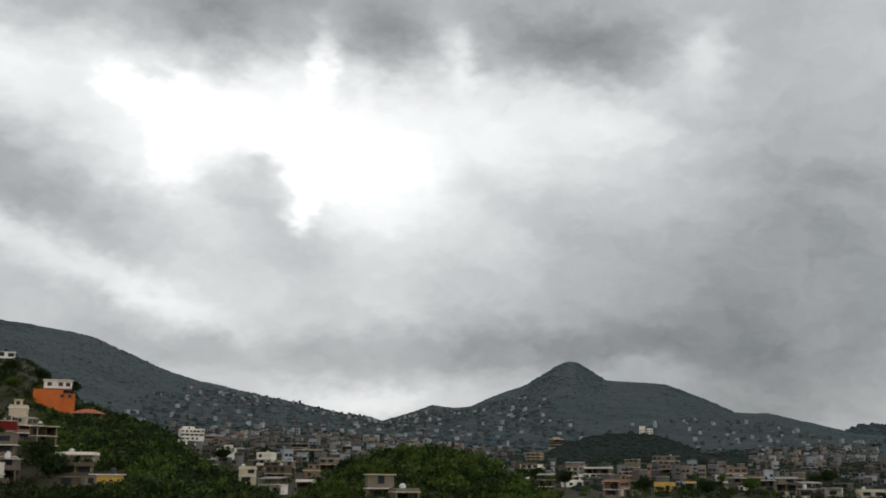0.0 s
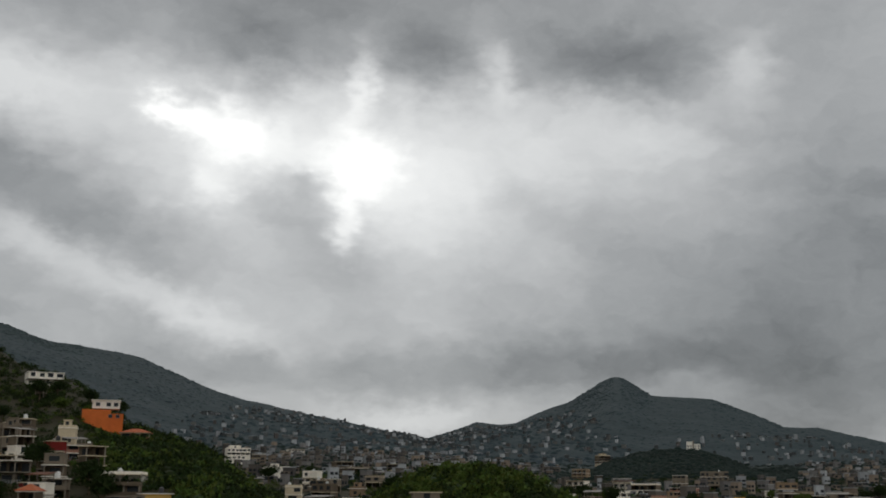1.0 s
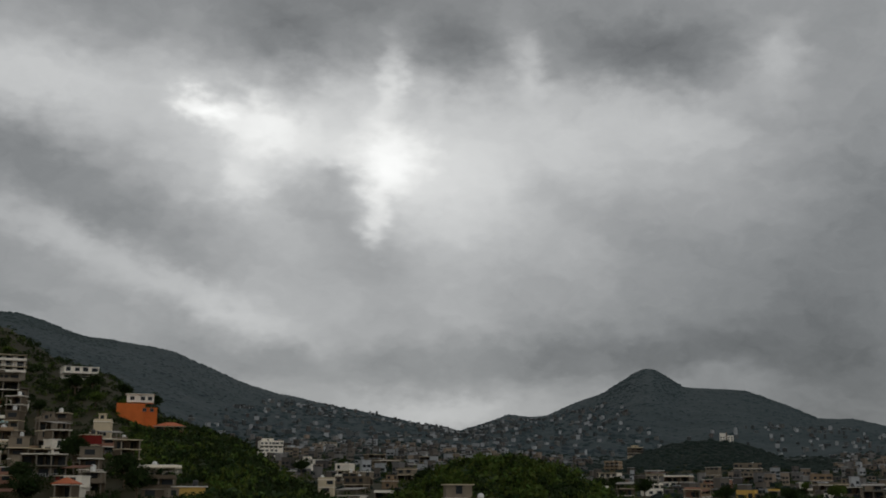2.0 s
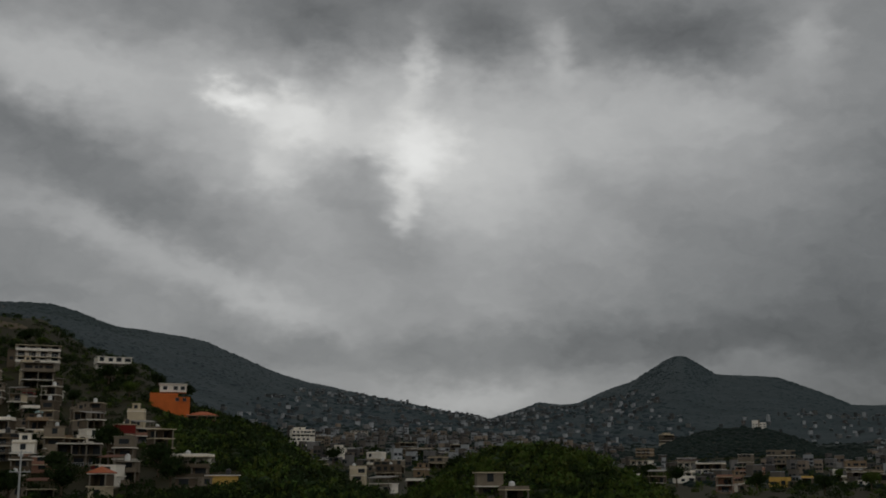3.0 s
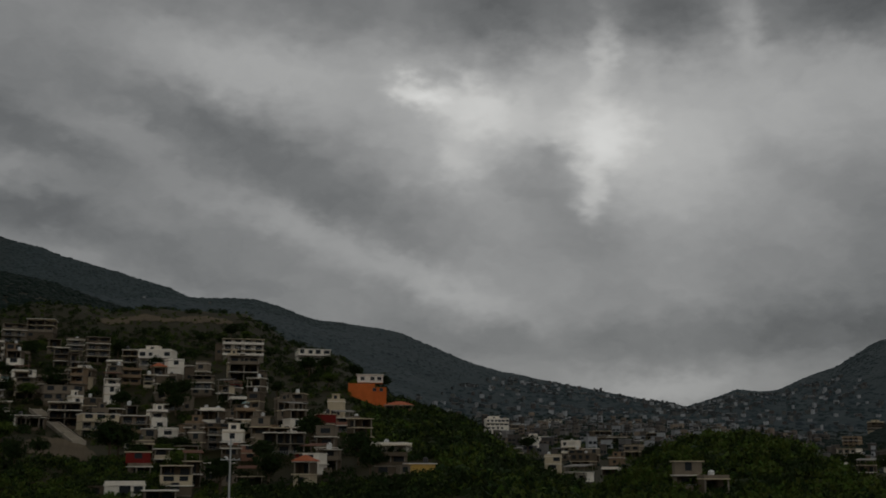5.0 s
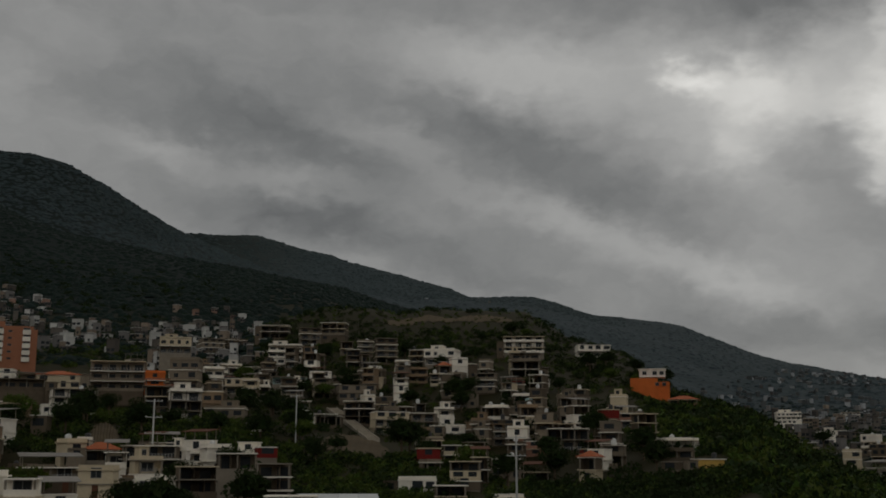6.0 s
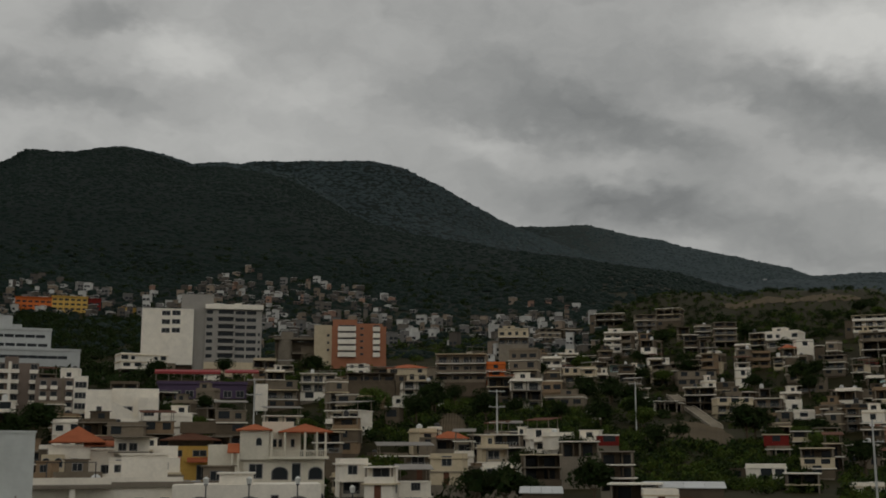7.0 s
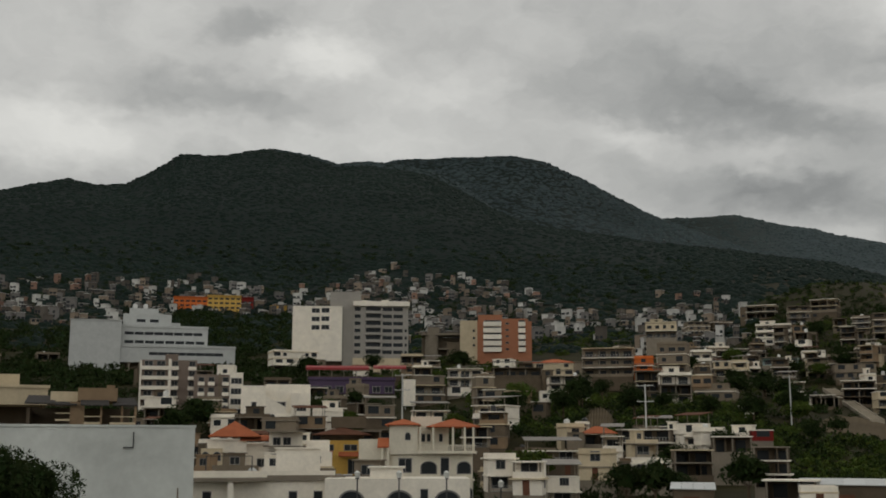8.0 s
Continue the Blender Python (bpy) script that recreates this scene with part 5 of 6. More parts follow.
    part("roof_slab", Shape().box(-7.6, 0.2, -4.2, 5, 6.1, 6.4).box(0.2, 7.4, -2.8, 5, 6.1, 6.6), concrete, ob)
    part("terrace_wall", Shape().box(-6.8, 6.5, -1.8, -1.6, 6.4, 7.0), low, ob)
    part("roof_room", Shape().box(1.0, 5.2, 0.5, 4.5, 6.6, 9.0).box(0.8, 5.4, 0.3, 4.7, 9.0, 9.15), low, ob)
    part("clothes_rack", Shape().box(-5.6, -1.2, 1.0, 1.06, 8.3, 8.36).box(-5.6, -5.5, 1.0, 1.08, 6.4, 8.3).box(-1.3, -1.2, 1.0, 1.08, 6.4, 8.3), dark_metal, ob)
    part("pier", Shape().box(-3.3, -2.8, -4.0, -3.5, -1, 6.1), low, ob)
    for x in (-5.2, 2.6, 4.9):
        window(ob, x, -2.5, 3.8, 0.8, 1.4, 0)
    tagged(ob, "low white house with a flat roof and low terrace wall", "house", "low white houses")


def pale_roof_shed(az, r, top, w, d, word):
    """A low workshop under a wide pale sheet roof."""
    ob = root("workshop", az, r)
    take(az, r, w)
    h = EYE + top - ob.location.z
    part("wall", Shape().box(-w / 2 + 0.4, w / 2 - 0.4, -d / 2 + 0.5, d / 2, -2, h - 0.7), PAINTS["block"], ob)
    for i in range(4):
        x = -w / 2 + i * w / 4
        part("roof_sheet", Shape().shed(x, x + w / 4 - 0.03, -d / 2, d / 2 + 0.3, h - 0.6 - 0.02 * i, h, 0.1), roof_pale, ob)
    part("shutter", Shape().box(-w * 0.22, w * 0.12, -d / 2 + 0.44, -d / 2 + 0.52, 0, min(2.6, h - 1.0)), rust, ob)
    tagged(ob, f"low {word} workshop under a wide pale sheet roof", "workshop", "low workshops")


roof_pale = surface("pale_sheet_roof", (0.52, 0.53, 0.52), rough=0.55, stain=0.25, spread=0.1)


def street_lamp(az, r, top):
    """A post with a pale lantern globe."""
    ob = root("street_lamp", az, r)
    p = spot(az, r)
    tall = EYE + top - p.z
    part("post", Shape().tube(0, 0, -0.3, 0.6, 0.14, 0.1, 10).tube(0, 0, 0.6, tall - 0.62, 0.065, 0.05, 10).tube(0, 0, tall - 0.66, tall - 0.58, 0.13, 0.16, 10), dark_metal, ob)
    pale = bpy.data.materials.get("lamp_globe") or surface("lamp_globe", (0.6, 0.6, 0.56), rough=0.3, spread=0.05, stain=0.1, bump=0)
    part("lantern", Shape().tube(0, 0, tall - 0.58, tall - 0.15, 0.16, 0.24, 12).tube(0, 0, tall - 0.15, tall, 0.22, 0.05, 12), pale, ob, "pale lantern glass, unlit")
    tagged(ob, "dark street lamp post with a pale unlit lantern", "street lamp", "street lamps")


def landmarks():
    hospital(), clinic(), flats(), orange_block(), school(), ruin(), market(), modern_house(), villa(), tiled_house(), near_buildings()
    for az in (57.67, 55.6, 53.24):
        street_lamp(az, 90, -1.65)
    street_lamp(50.55, 90, -2.35)
    for az, r, top, w, d in ((34.3, 172, -4.2, 12, 9), (41.2, 160, -4.6, 6, 8), (59.4, 150, -3.4, 8, 6)):
        pale_roof_shed(az, r, top, w, d, "grey block")
    pole(43.35, 236, 19.0, 3)
    pole(55.47, 250, 20.0, 2)
    pole(36.46, 300, 13.5, 1)
    pole(25.48, 205, 14.0, 2)
    ob = root("billboard", 55.1, 336, 8)
    part("panel", Shape().box(-1.9, 1.7, -0.15, 0.15, 4.5, 12.3), PAINTS["white"], ob)
    for x in (-1.3, 1.1):
        part("post", Shape().tube(x, 0.3, -3, 11.5, 0.14, 0.14, 8), pole_metal, ob)
    tagged(ob, "plain white billboard panel on two posts", "billboard")
    ob = root("apartment_tower", -10.15, 1500, 52)
    part("body", Shape().box(-8.6, -1.2, -6, 8, -10, 25).box(0.6, 8.6, -6, 8, -10, 22), PAINTS["white"], ob)
    part("core", Shape().box(-1.2, 0.6, -4, 8, -10, 26), PAINTS["grey"], ob)
    for k in range(7):
        for x in (-6.8, -3.2, 2.4, 6.4):
            window(ob, x, -6, 2 + 2.8 * k, 2.2, 1.3, 1, framed=False)
    tagged(ob, "white twin-slab apartment tower below the far hill", "apartment tower")
    ob = root("orange_house", 18.85, 440, 28.0)
    for r in (440, 424, 410):
        take(18.85, r, 13)
    part("wall", Shape().box(-7, 3.2, -4, 5, -6, 5.0).box(3.2, 7.6, -3, 5, -6, 3.6), PAINTS["orange"], ob, "bright orange plaster walls")
    part("upper_floor", Shape().box(-3.6, 6.2, -2, 5, 5.5, 8.4).box(-4, 6.6, -2.6, 5.3, 8.4, 8.7), PAINTS["white"], ob, "white upper floor")
    for x in (-1.6, 2.2, 4.8):
        window(ob, x, -2, 6.3, 1.6, 1.4, 1)
    for x in (3.0, 5.6):
        window(ob, x, -4, 2.0, 1.4, 1.3, 1)
    tagged(ob, "bright orange house with a white upper floor", "house", "hillside houses")


landmarks()
STAIR_FOOT, STAIR_HEAD = (32.6, 328.0), (34.7, 396.0)
for k in range(9):
    take(STAIR_FOOT[0] + (STAIR_HEAD[0] - STAIR_FOOT[0]) * k / 8, STAIR_FOOT[1] + (STAIR_HEAD[1] - STAIR_FOOT[1]) * k / 8, 5.0)
for k in range(4):
    take(31.6 + 0.35 * k, 312 + 3 * k, 6.0)


# ---- houses placed one by one ----
# the hillside
house(37.58, 593, 14.4, 2, "block", 3.27, turn=-7, kinds=["open", "open"], top="bare", z=65.1, where="hillside houses")
house(35.88, 537, 9.8, 3, "grey", 2.73, turn=4, kinds=["gallery", "gallery", "gallery"], top="bare", z=55.7, where="hillside houses")
house(35.84, 497, 6.1, 2, "tan", 3.14, turn=3, kinds=["windows", "windows"], top="bare", z=44.9, where="hillside houses")
house(34.63, 537, 11.3, 3, "grey", 2.88, turn=-10, kinds=["windows", "gallery", "open"], top="bare", z=57.9, where="hillside houses")
house(37.07, 501, 14.4, 3, "white", 2.81, turn=-3, kinds=["windows", "gallery", "gallery"], top="room", z=43.2, where="hillside houses")
house(34.02, 497, 5.1, 2, "grey", 3.14, turn=5, kinds=["gallery", "open"], top="bare", z=47.3, where="hillside houses")
house(33.06, 493, 6.6, 3, "grey", 2.29, turn=1, kinds=["gallery", "gallery", "gallery"], top="parapet", z=46.4, where="hillside houses")
house(32.03, 483, 9.1, 4, "block", 2.63, turn=6, kinds=["open", "gallery", "gallery", "gallery"], top="bare", z=43.0, where="hillside houses")
house(32.60, 457, 4.6, 2, "white", 2.10, turn=4, kinds=["windows", "windows"], top="bare", z=35.4, where="hillside houses")
house(30.44, 469, 6.2, 3, "grey", 2.48, turn=-12, kinds=["open", "open", "open"], top="bare", z=40.0, where="hillside houses")
house(30.49, 437, 8.2, 2, "tan", 2.78, turn=5, kinds=["gallery", "gallery"], top="parapet", z=31.1, where="hillside houses")
house(29.17, 465, 12.7, 2, "white", 2.90, turn=-14, kinds=["gallery", "windows"], top="room", z=40.7, where="hillside houses")
house(28.36, 437, 6.2, 3, "white", 2.45, turn=12, kinds=["windows", "windows", "windows"], top="parapet", z=33.1, where="hillside houses")
house(29.56, 427, 3.3, 2, "cream", 2.29, turn=1, kinds=["gallery", "gallery"], top="bare", z=29.6, where="hillside houses")
house(36.80, 455, 13.5, 1, "aqua", 3.04, turn=-6, kinds=["gallery"], top="bare", z=31.6, where="hillside houses")
house(35.31, 455, 8.5, 1, "white", 2.10, turn=3, kinds=["windows"], top="parapet", z=34.2, where="hillside houses")
house(35.17, 417, 5.9, 3, "grey", 2.43, turn=-7, kinds=["open", "gallery", "gallery"], top="bare", z=24.1, where="hillside houses")
house(33.23, 437, 9.9, 2, "cream", 2.10, turn=-8, kinds=["open", "open"], top="bare", z=30.4, where="hillside houses")
house(33.53, 409, 13.1, 2, "grey", 2.71, turn=8, kinds=["windows", "windows"], top="bare", z=22.9, where="hillside houses")
house(33.35, 369, 9.5, 3, "block", 2.43, turn=1, kinds=["open", "open", "open"], top="bare", z=13.3, where="hillside houses")
house(32.11, 393, 5.8, 2, "grey", 2.59, turn=3, kinds=["windows", "windows"], top="bare", z=18.4, where="hillside houses")
house(31.82, 353, 10.5, 3, "cream", 2.31, turn=12, kinds=["gallery", "gallery", "windows"], top="bare", z=9.5, where="hillside houses")
house(30.15, 361, 7.6, 2, "tan", 2.65, turn=3, kinds=["gallery", "gallery"], top="bare", z=11.2, where="hillside houses")
house(29.38, 349, 4.6, 1, "grey", 3.12, turn=1, kinds=["windows"], top="bare", z=9.1, where="hillside houses")
house(28.49, 349, 5.7, 1, "white", 2.23, turn=-2, kinds=["windows"], top="parapet", z=9.6, where="hillside houses")
house(30.30, 387, 3.6, 1, "white", 2.86, turn=6, kinds=["open"], top="bare", z=18.0, where="hillside houses")
house(38.17, 413, 4.8, 3, "grey", 2.99, turn=13, kinds=["gallery", "windows", "gallery"], top="bare", z=23.5, where="hillside houses")
house(35.71, 349, 2.7, 1, "white", 2.10, turn=-10, kinds=["windows"], top="parapet", z=12.0, where="hillside houses")
house(34.81, 353, 7.7, 1, "block", 2.91, turn=-7, kinds=["open"], top="bare", z=12.2, where="hillside houses")
house(36.90, 401, 8.2, 1, "grey", 3.33, turn=6, kinds=["windows"], top="bare", z=21.2, where="hillside houses")
house(28.28, 387, 6.1, 2, "block", 2.10, turn=-10, kinds=["gallery", "gallery"], top="bare", z=19.4, where="hillside houses")
house(27.67, 439, 3.4, 2, "white", 2.35, turn=13, kinds=["gallery", "gallery"], top="bare", z=34.3, where="hillside houses")
house(25.06, 475, 16.7, 3, "white", 2.27, turn=2, kinds=["gallery", "gallery", "gallery"], top="bare", z=46.4, where="hillside houses")
house(24.96, 425, 10.3, 3, "grey", 3.01, turn=-2, kinds=["open", "open", "gallery"], top="bare", z=32.5, where="hillside houses")
house(21.60, 511, 14.2, 2, "white", 2.89, turn=9, kinds=["gallery", "windows"], top="bare", z=47.5, where="hillside houses")
house(21.69, 475, 3.3, 2, "grey", 2.10, turn=-14, kinds=["open", "open"], top="bare", z=39.6, where="hillside houses")
house(25.18, 383, 5.7, 1, "white", 2.50, turn=7, kinds=["open"], top="parapet", z=20.9, where="hillside houses")
house(24.47, 375, 6.2, 1, "aqua", 2.72, turn=10, kinds=["gallery"], top="parapet", z=18.6, where="hillside houses")
house(24.18, 411, 5.1, 1, "white", 3.33, turn=-12, kinds=["windows"], top="bare", z=27.7, where="hillside houses")
house(26.95, 405, 7.0, 3, "grey", 2.32, turn=-9, kinds=["windows", "gallery", "gallery"], top="bare", z=25.6, where="hillside houses")
house(25.36, 409, 3.8, 1, "red", 2.10, turn=10, kinds=["windows"], top="bare", z=27.9, where="hillside houses")
house(26.44, 367, 10.6, 1, "grey", 3.27, turn=4, kinds=["open"], top="bare", z=15.7, where="hillside houses")
house(24.81, 357, 9.8, 2, "grey", 2.10, turn=-13, kinds=["gallery", "windows"], top="bare", z=13.8, where="hillside houses")
house(26.10, 339, 7.7, 2, "tan", 2.45, turn=-5, kinds=["gallery", "windows"], top="bare", z=8.7, where="hillside houses")
house(22.91, 399, 4.4, 1, "block", 2.56, turn=10, kinds=["windows"], top="bare", z=22.5, where="hillside houses")
house(22.05, 359, 5.3, 2, "block", 2.13, turn=-14, kinds=["open", "gallery"], top="bare", z=13.1, where="hillside houses")
house(20.88, 351, 5.5, 2, "red", 2.76, turn=12, kinds=["windows", "windows"], top="bare", z=11.6, where="hillside houses")
house(20.01, 353, 5.5, 2, "pink", 2.24, turn=13, kinds=["gallery", "gallery"], top="tin", z=11.6, where="hillside houses")
house(29.87, 335, 8.0, 1, "white", 3.12, turn=-6, kinds=["gallery"], top="bare", z=5.4, where="hillside houses")
house(29.86, 285, 5.7, 2, "red", 2.50, turn=1, kinds=["windows", "windows"], top="bare", z=-0.5, where="hillside houses")
house(28.46, 301, 7.2, 2, "cream", 2.52, turn=5, kinds=["gallery", "gallery"], top="bare", z=0.5, where="hillside houses")
house(27.51, 343, 5.0, 2, "tan", 2.19, turn=9, kinds=["windows", "windows"], top="bare", z=8.7, where="hillside houses")
house(26.13, 329, 7.1, 3, "tan", 2.10, turn=14, kinds=["gallery", "gallery", "gallery"], top="bare", z=5.7, where="hillside houses")
house(28.01, 255, 6.7, 3, "cream", 2.10, turn=-2, kinds=["windows", "windows", "open"], top="bare", z=-5.1, where="hillside houses")
house(26.11, 285, 7.1, 2, "grey", 2.35, turn=8, kinds=["windows", "gallery"], top="bare", z=-2.7, where="hillside houses")
house(25.95, 231, 5.7, 1, "white", 2.10, turn=11, kinds=["windows"], top="parapet", z=-8.1, where="hillside houses")
house(24.53, 311, 6.5, 2, "pink", 2.10, turn=-1, kinds=["windows", "windows"], top="bare", z=2.6, where="hillside houses")
house(22.89, 319, 11.4, 2, "grey", 2.99, turn=-2, kinds=["gallery", "open"], top="bare", z=4.4, where="hillside houses")
house(24.63, 283, 6.4, 1, "red", 2.10, turn=9, kinds=["open"], top="tin", z=-3.3, where="hillside houses")
house(22.05, 301, 2.1, 2, "red", 2.10, turn=11, kinds=["windows", "windows"], top="bare", z=0.4, where="hillside houses")
house(28.77, 229, 6.0, 2, "grey", 2.10, turn=4, kinds=["open", "open"], top="bare", z=-7.8, where="hillside houses")
house(30.40, 247, 8.0, 1, "white", 2.73, turn=0, kinds=["windows"], top="parapet", z=-5.5, where="hillside houses")
house(40.73, 618, 11.9, 3, "grey", 2.5, where="hillside houses")
house(39.59, 622, 12.9, 2, "block", 3.3, where="hillside houses")
house(39.81, 506, 9.4, 2, "white", 3.3, where="hillside houses")
house(38.77, 506, 8.8, 1, "white", 3.3, where="hillside houses")
house(39.13, 412, 8.0, 1, "white", 3.3, where="hillside houses")
house(40.44, 382, 6.1, 1, "grey", 3.3, where="hillside houses")
house(39.88, 338, 11.3, 1, "grey", 2.9, where="hillside houses")
house(39.01, 264, 8.8, 1, "white", 3.0, where="hillside houses")
house(17.63, 312, 10.3, 1, "white", 3.3, where="hillside houses")
house(17.57, 278, 7.3, 2, "block", 2.5, where="hillside houses")
house(16.18, 274, 6.2, 1, "yellow", 2.9, where="hillside houses")
house(17.2, 438, 10.5, 1, "pink", 2.4, turn=-6, kinds=["gallery"], top="tile", where="hillside houses")
# the valley
house(12.32, 872, 17.3, 5, "white", 2.7, where="houses in the valley")
house(11.37, 994, 13.2, 2, "grey", 3.3, where="houses in the valley")
house(10.63, 640, 8.4, 2, "white", 3.3, where="houses in the valley")
house(10.06, 788, 8.5, 1, "white", 3.3, where="houses in the valley")
house(9.5, 1252, 18, 3, "white", 2.8, where="houses in the valley")
house(7.17, 760, 12.2, 3, "grey", 2.5, where="houses in the valley")
house(6.6, 676, 13.0, 2, "grey", 3.0, where="houses in the valley")
house(8.29, 528, 9.0, 1, "tan", 3.3, where="houses in the valley")
house(6.39, 490, 5.2, 1, "tan", 3.3, where="houses in the valley")
house(6.67, 428, 6.3, 1, "white", 2.5, where="houses in the valley")
house(8.27, 386, 7.5, 1, "white", 3.3, where="houses in the valley")
house(5.29, 576, 4.0, 2, "white", 2.5, where="houses in the valley")
house(4.65, 804, 8.4, 2, "cream", 2.5, where="houses in the valley")
house(3.04, 250, 5.6, 2, "grey", 2.9, where="houses in the valley")
house(1.81, 244, 5.2, 1, "grey", 3.3, where="houses in the valley")
house(-10.97, 496, 7.5, 1, "yellow", 3.3, where="houses in the valley")
house(-12.21, 516, 4.4, 1, "yellow", 3.3, where="houses in the valley")
house(-13.66, 592, 5.7, 2, "white", 2.5, where="houses in the valley")
house(-14.39, 652, 10.4, 3, "tan", 2.8, where="houses in the valley")
house(-15.37, 508, 9.5, 1, "white", 3.3, where="houses in the valley")
house(-11.07, 798, 18, 4, "grey", 2.8, where="houses in the valley")
house(-9.45, 842, 9.3, 3, "grey", 2.8, where="houses in the valley")
house(-9.62, 692, 13.6, 2, "pink", 2.5, where="houses in the valley")
house(-16.66, 434, 7.2, 2, "cream", 2.5, where="houses in the valley")
house(-17.45, 434, 5.8, 1, "cream", 3.3, where="houses in the valley")
house(-18.76, 452, 6.3, 1, "white", 3.3, where="houses in the valley")
house(-20.41, 442, 8.7, 1, "cream", 2.5, where="houses in the valley")
house(-8.41, 426, 5.7, 2, "pink", 2.5, where="houses in the valley")
house(-8.98, 456, 4.0, 2, "tan", 2.5, where="houses in the valley")
house(-7.79, 706, 15.6, 2, "white", 3.1, where="houses in the valley")
house(-6.65, 742, 11.5, 2, "white", 3.3, where="houses in the valley")
house(-4.01, 588, 6.9, 1, "white", 3.3, where="houses in the valley")
house(-4.48, 704, 11.4, 3, "white", 2.9, where="houses in the valley")
house(-6.69, 752, 12.2, 2, "white", 2.5, where="houses in the valley")
house(-4.65, 1010, 12.9, 3, "tan", 2.7, where="houses in the valley")
house(-5.73, 1266, 13.3, 4, "cream", 2.9, where="houses in the valley")
house(-2.41, 846, 12.0, 1, "white", 3.3, where="houses in the valley")
house(-8.41, 422, 5.4, 2, "pink", 2.9, where="houses in the valley")
# below the hospital
house(54.2, 346, 9.5, 3, "grey", 2.8, kinds=["windows", "gallery"], top="bare", turn=4, where="houses below the hospital")
house(52.3, 350, 10.5, 3, "white", 2.8, kinds=["windows", "gallery", "gallery"], top="bare", turn=-3, where="houses below the hospital")
house(45.08, 372, 16.4, 3, "grey", 3.11, turn=-5, kinds=["gallery", "gallery", "gallery"], top="bare", z=22.8, where="houses below the hospital")
house(43.39, 366, 5.9, 3, "orange", 2.25, turn=4, kinds=["gallery", "gallery", "windows"], top="parapet", z=21.7, where="houses below the hospital")
house(47.12, 335, 12.1, 3, "white", 2.41, turn=6, kinds=["gallery", "gallery", "gallery"], top="bare", z=13.7, where="houses below the hospital")
house(47.80, 362, 12.5, 2, "cream", 2.20, turn=-4, kinds=["windows", "windows"], top="tile", z=22.2, where="houses below the hospital")
house(49.71, 345, 14.5, 1, "block", 3.24, turn=3, kinds=["gallery"], top="tin", z=20.8, where="houses below the hospital")
house(49.65, 300, 6.6, 1, "tan", 3.40, turn=8, kinds=["windows"], top="bare", z=11.7, where="houses below the hospital")
house(48.50, 288, 3.6, 1, "block", 3.40, turn=-14, kinds=["windows"], top="bare", z=8.4, where="houses below the hospital")
house(41.91, 392, 9.7, 3, "grey", 3.40, turn=-8, kinds=["gallery", "windows", "windows"], top="parapet", z=24.8, where="houses below the hospital")
house(40.94, 352, 9.6, 2, "tan", 3.40, turn=6, kinds=["windows", "windows"], top="bare", z=15.1, where="houses below the hospital")
house(42.48, 540, 14.3, 2, "cream", 3.40, turn=0, kinds=["gallery", "windows"], top="room", z=51.1, where="houses below the hospital")
house(45.70, 250, 6.7, 1, "pink", 2.20, turn=5, kinds=["open"], top="tile", z=1.1, where="houses at the foot of the town")
house(46.47, 258, 2.8, 1, "white", 2.20, turn=-6, kinds=["windows"], top="parapet", z=3.2, where="houses below the hospital")
house(48.01, 212, 9.7, 2, "grey", 2.20, turn=4, kinds=["windows", "gallery"], top="tin", z=-4.6, where="houses at the foot of the town")
house(45.76, 200, 5.6, 2, "cream", 2.33, turn=-12, kinds=["windows", "windows"], top="parapet", z=-5.2, where="houses at the foot of the town")
house(50.61, 172, 4.2, 2, "white", 2.47, turn=8, kinds=["gallery", "windows"], top="parapet", z=-6.2, where="houses at the foot of the town")
house(49.13, 168, 4.2, 2, "white", 2.41, turn=-8, kinds=["windows", "gallery"], top="bare", z=-6.5, where="houses at the foot of the town")
house(47.53, 176, 4.8, 2, "white", 2.20, turn=5, kinds=["gallery", "windows"], top="tin", z=-8.4, where="houses at the foot of the town")
house(43.14, 206, 7.0, 1, "white", 2.20, turn=0, kinds=["windows"], top="parapet", z=-4.5, where="houses at the foot of the town")
house(43.35, 236, 10.4, 2, "grey", 2.60, turn=-7, kinds=["gallery", "gallery"], top="bare", z=-1.2, where="houses at the foot of the town")
house(41.19, 205, 6.7, 2, "tan", 2.20, turn=6, kinds=["open", "open"], top="bare", z=-4.4, where="houses at the foot of the town")
house(42.03, 240, 3.4, 1, "white", 2.60, turn=-10, kinds=["windows"], top="room", z=0.6, where="houses at the foot of the town")
house(39.31, 226, 7.3, 1, "white", 2.98, turn=4, kinds=["open"], top="bare", z=-0.5, where="houses at the foot of the town")
house(37.47, 196, 5.6, 3, "white", 2.20, turn=-3, kinds=["open", "open", "open"], top="bare", z=-6.1, where="houses at the foot of the town")
house(37.89, 246, 4.3, 1, "red", 2.31, turn=6, kinds=["windows"], top="bare", z=1.7, where="houses at the foot of the town")
house(36.60, 170, 6.9, 1, "grey", 2.65, turn=-4, kinds=["open"], top="bare", z=-6.8, where="houses at the foot of the town")
house(35.48, 352, 11.2, 1, "block", 3.40, turn=8, kinds=["open"], top="bare", z=12.2, where="houses below the hospital")
house(39.16, 400, 10.9, 2, "cream", 2.69, turn=-6, kinds=["gallery", "windows"], top="bare", z=24.2, where="houses below the hospital")
house(40.59, 415, 6.9, 2, "white", 3.22, turn=7, kinds=["gallery", "gallery"], top="parapet", z=27.8, where="houses below the hospital")
house(42.83, 262, 6.2, 1, "block", 2.20, turn=0, kinds=["windows"], top="tin", z=2.9, where="houses below the hospital")
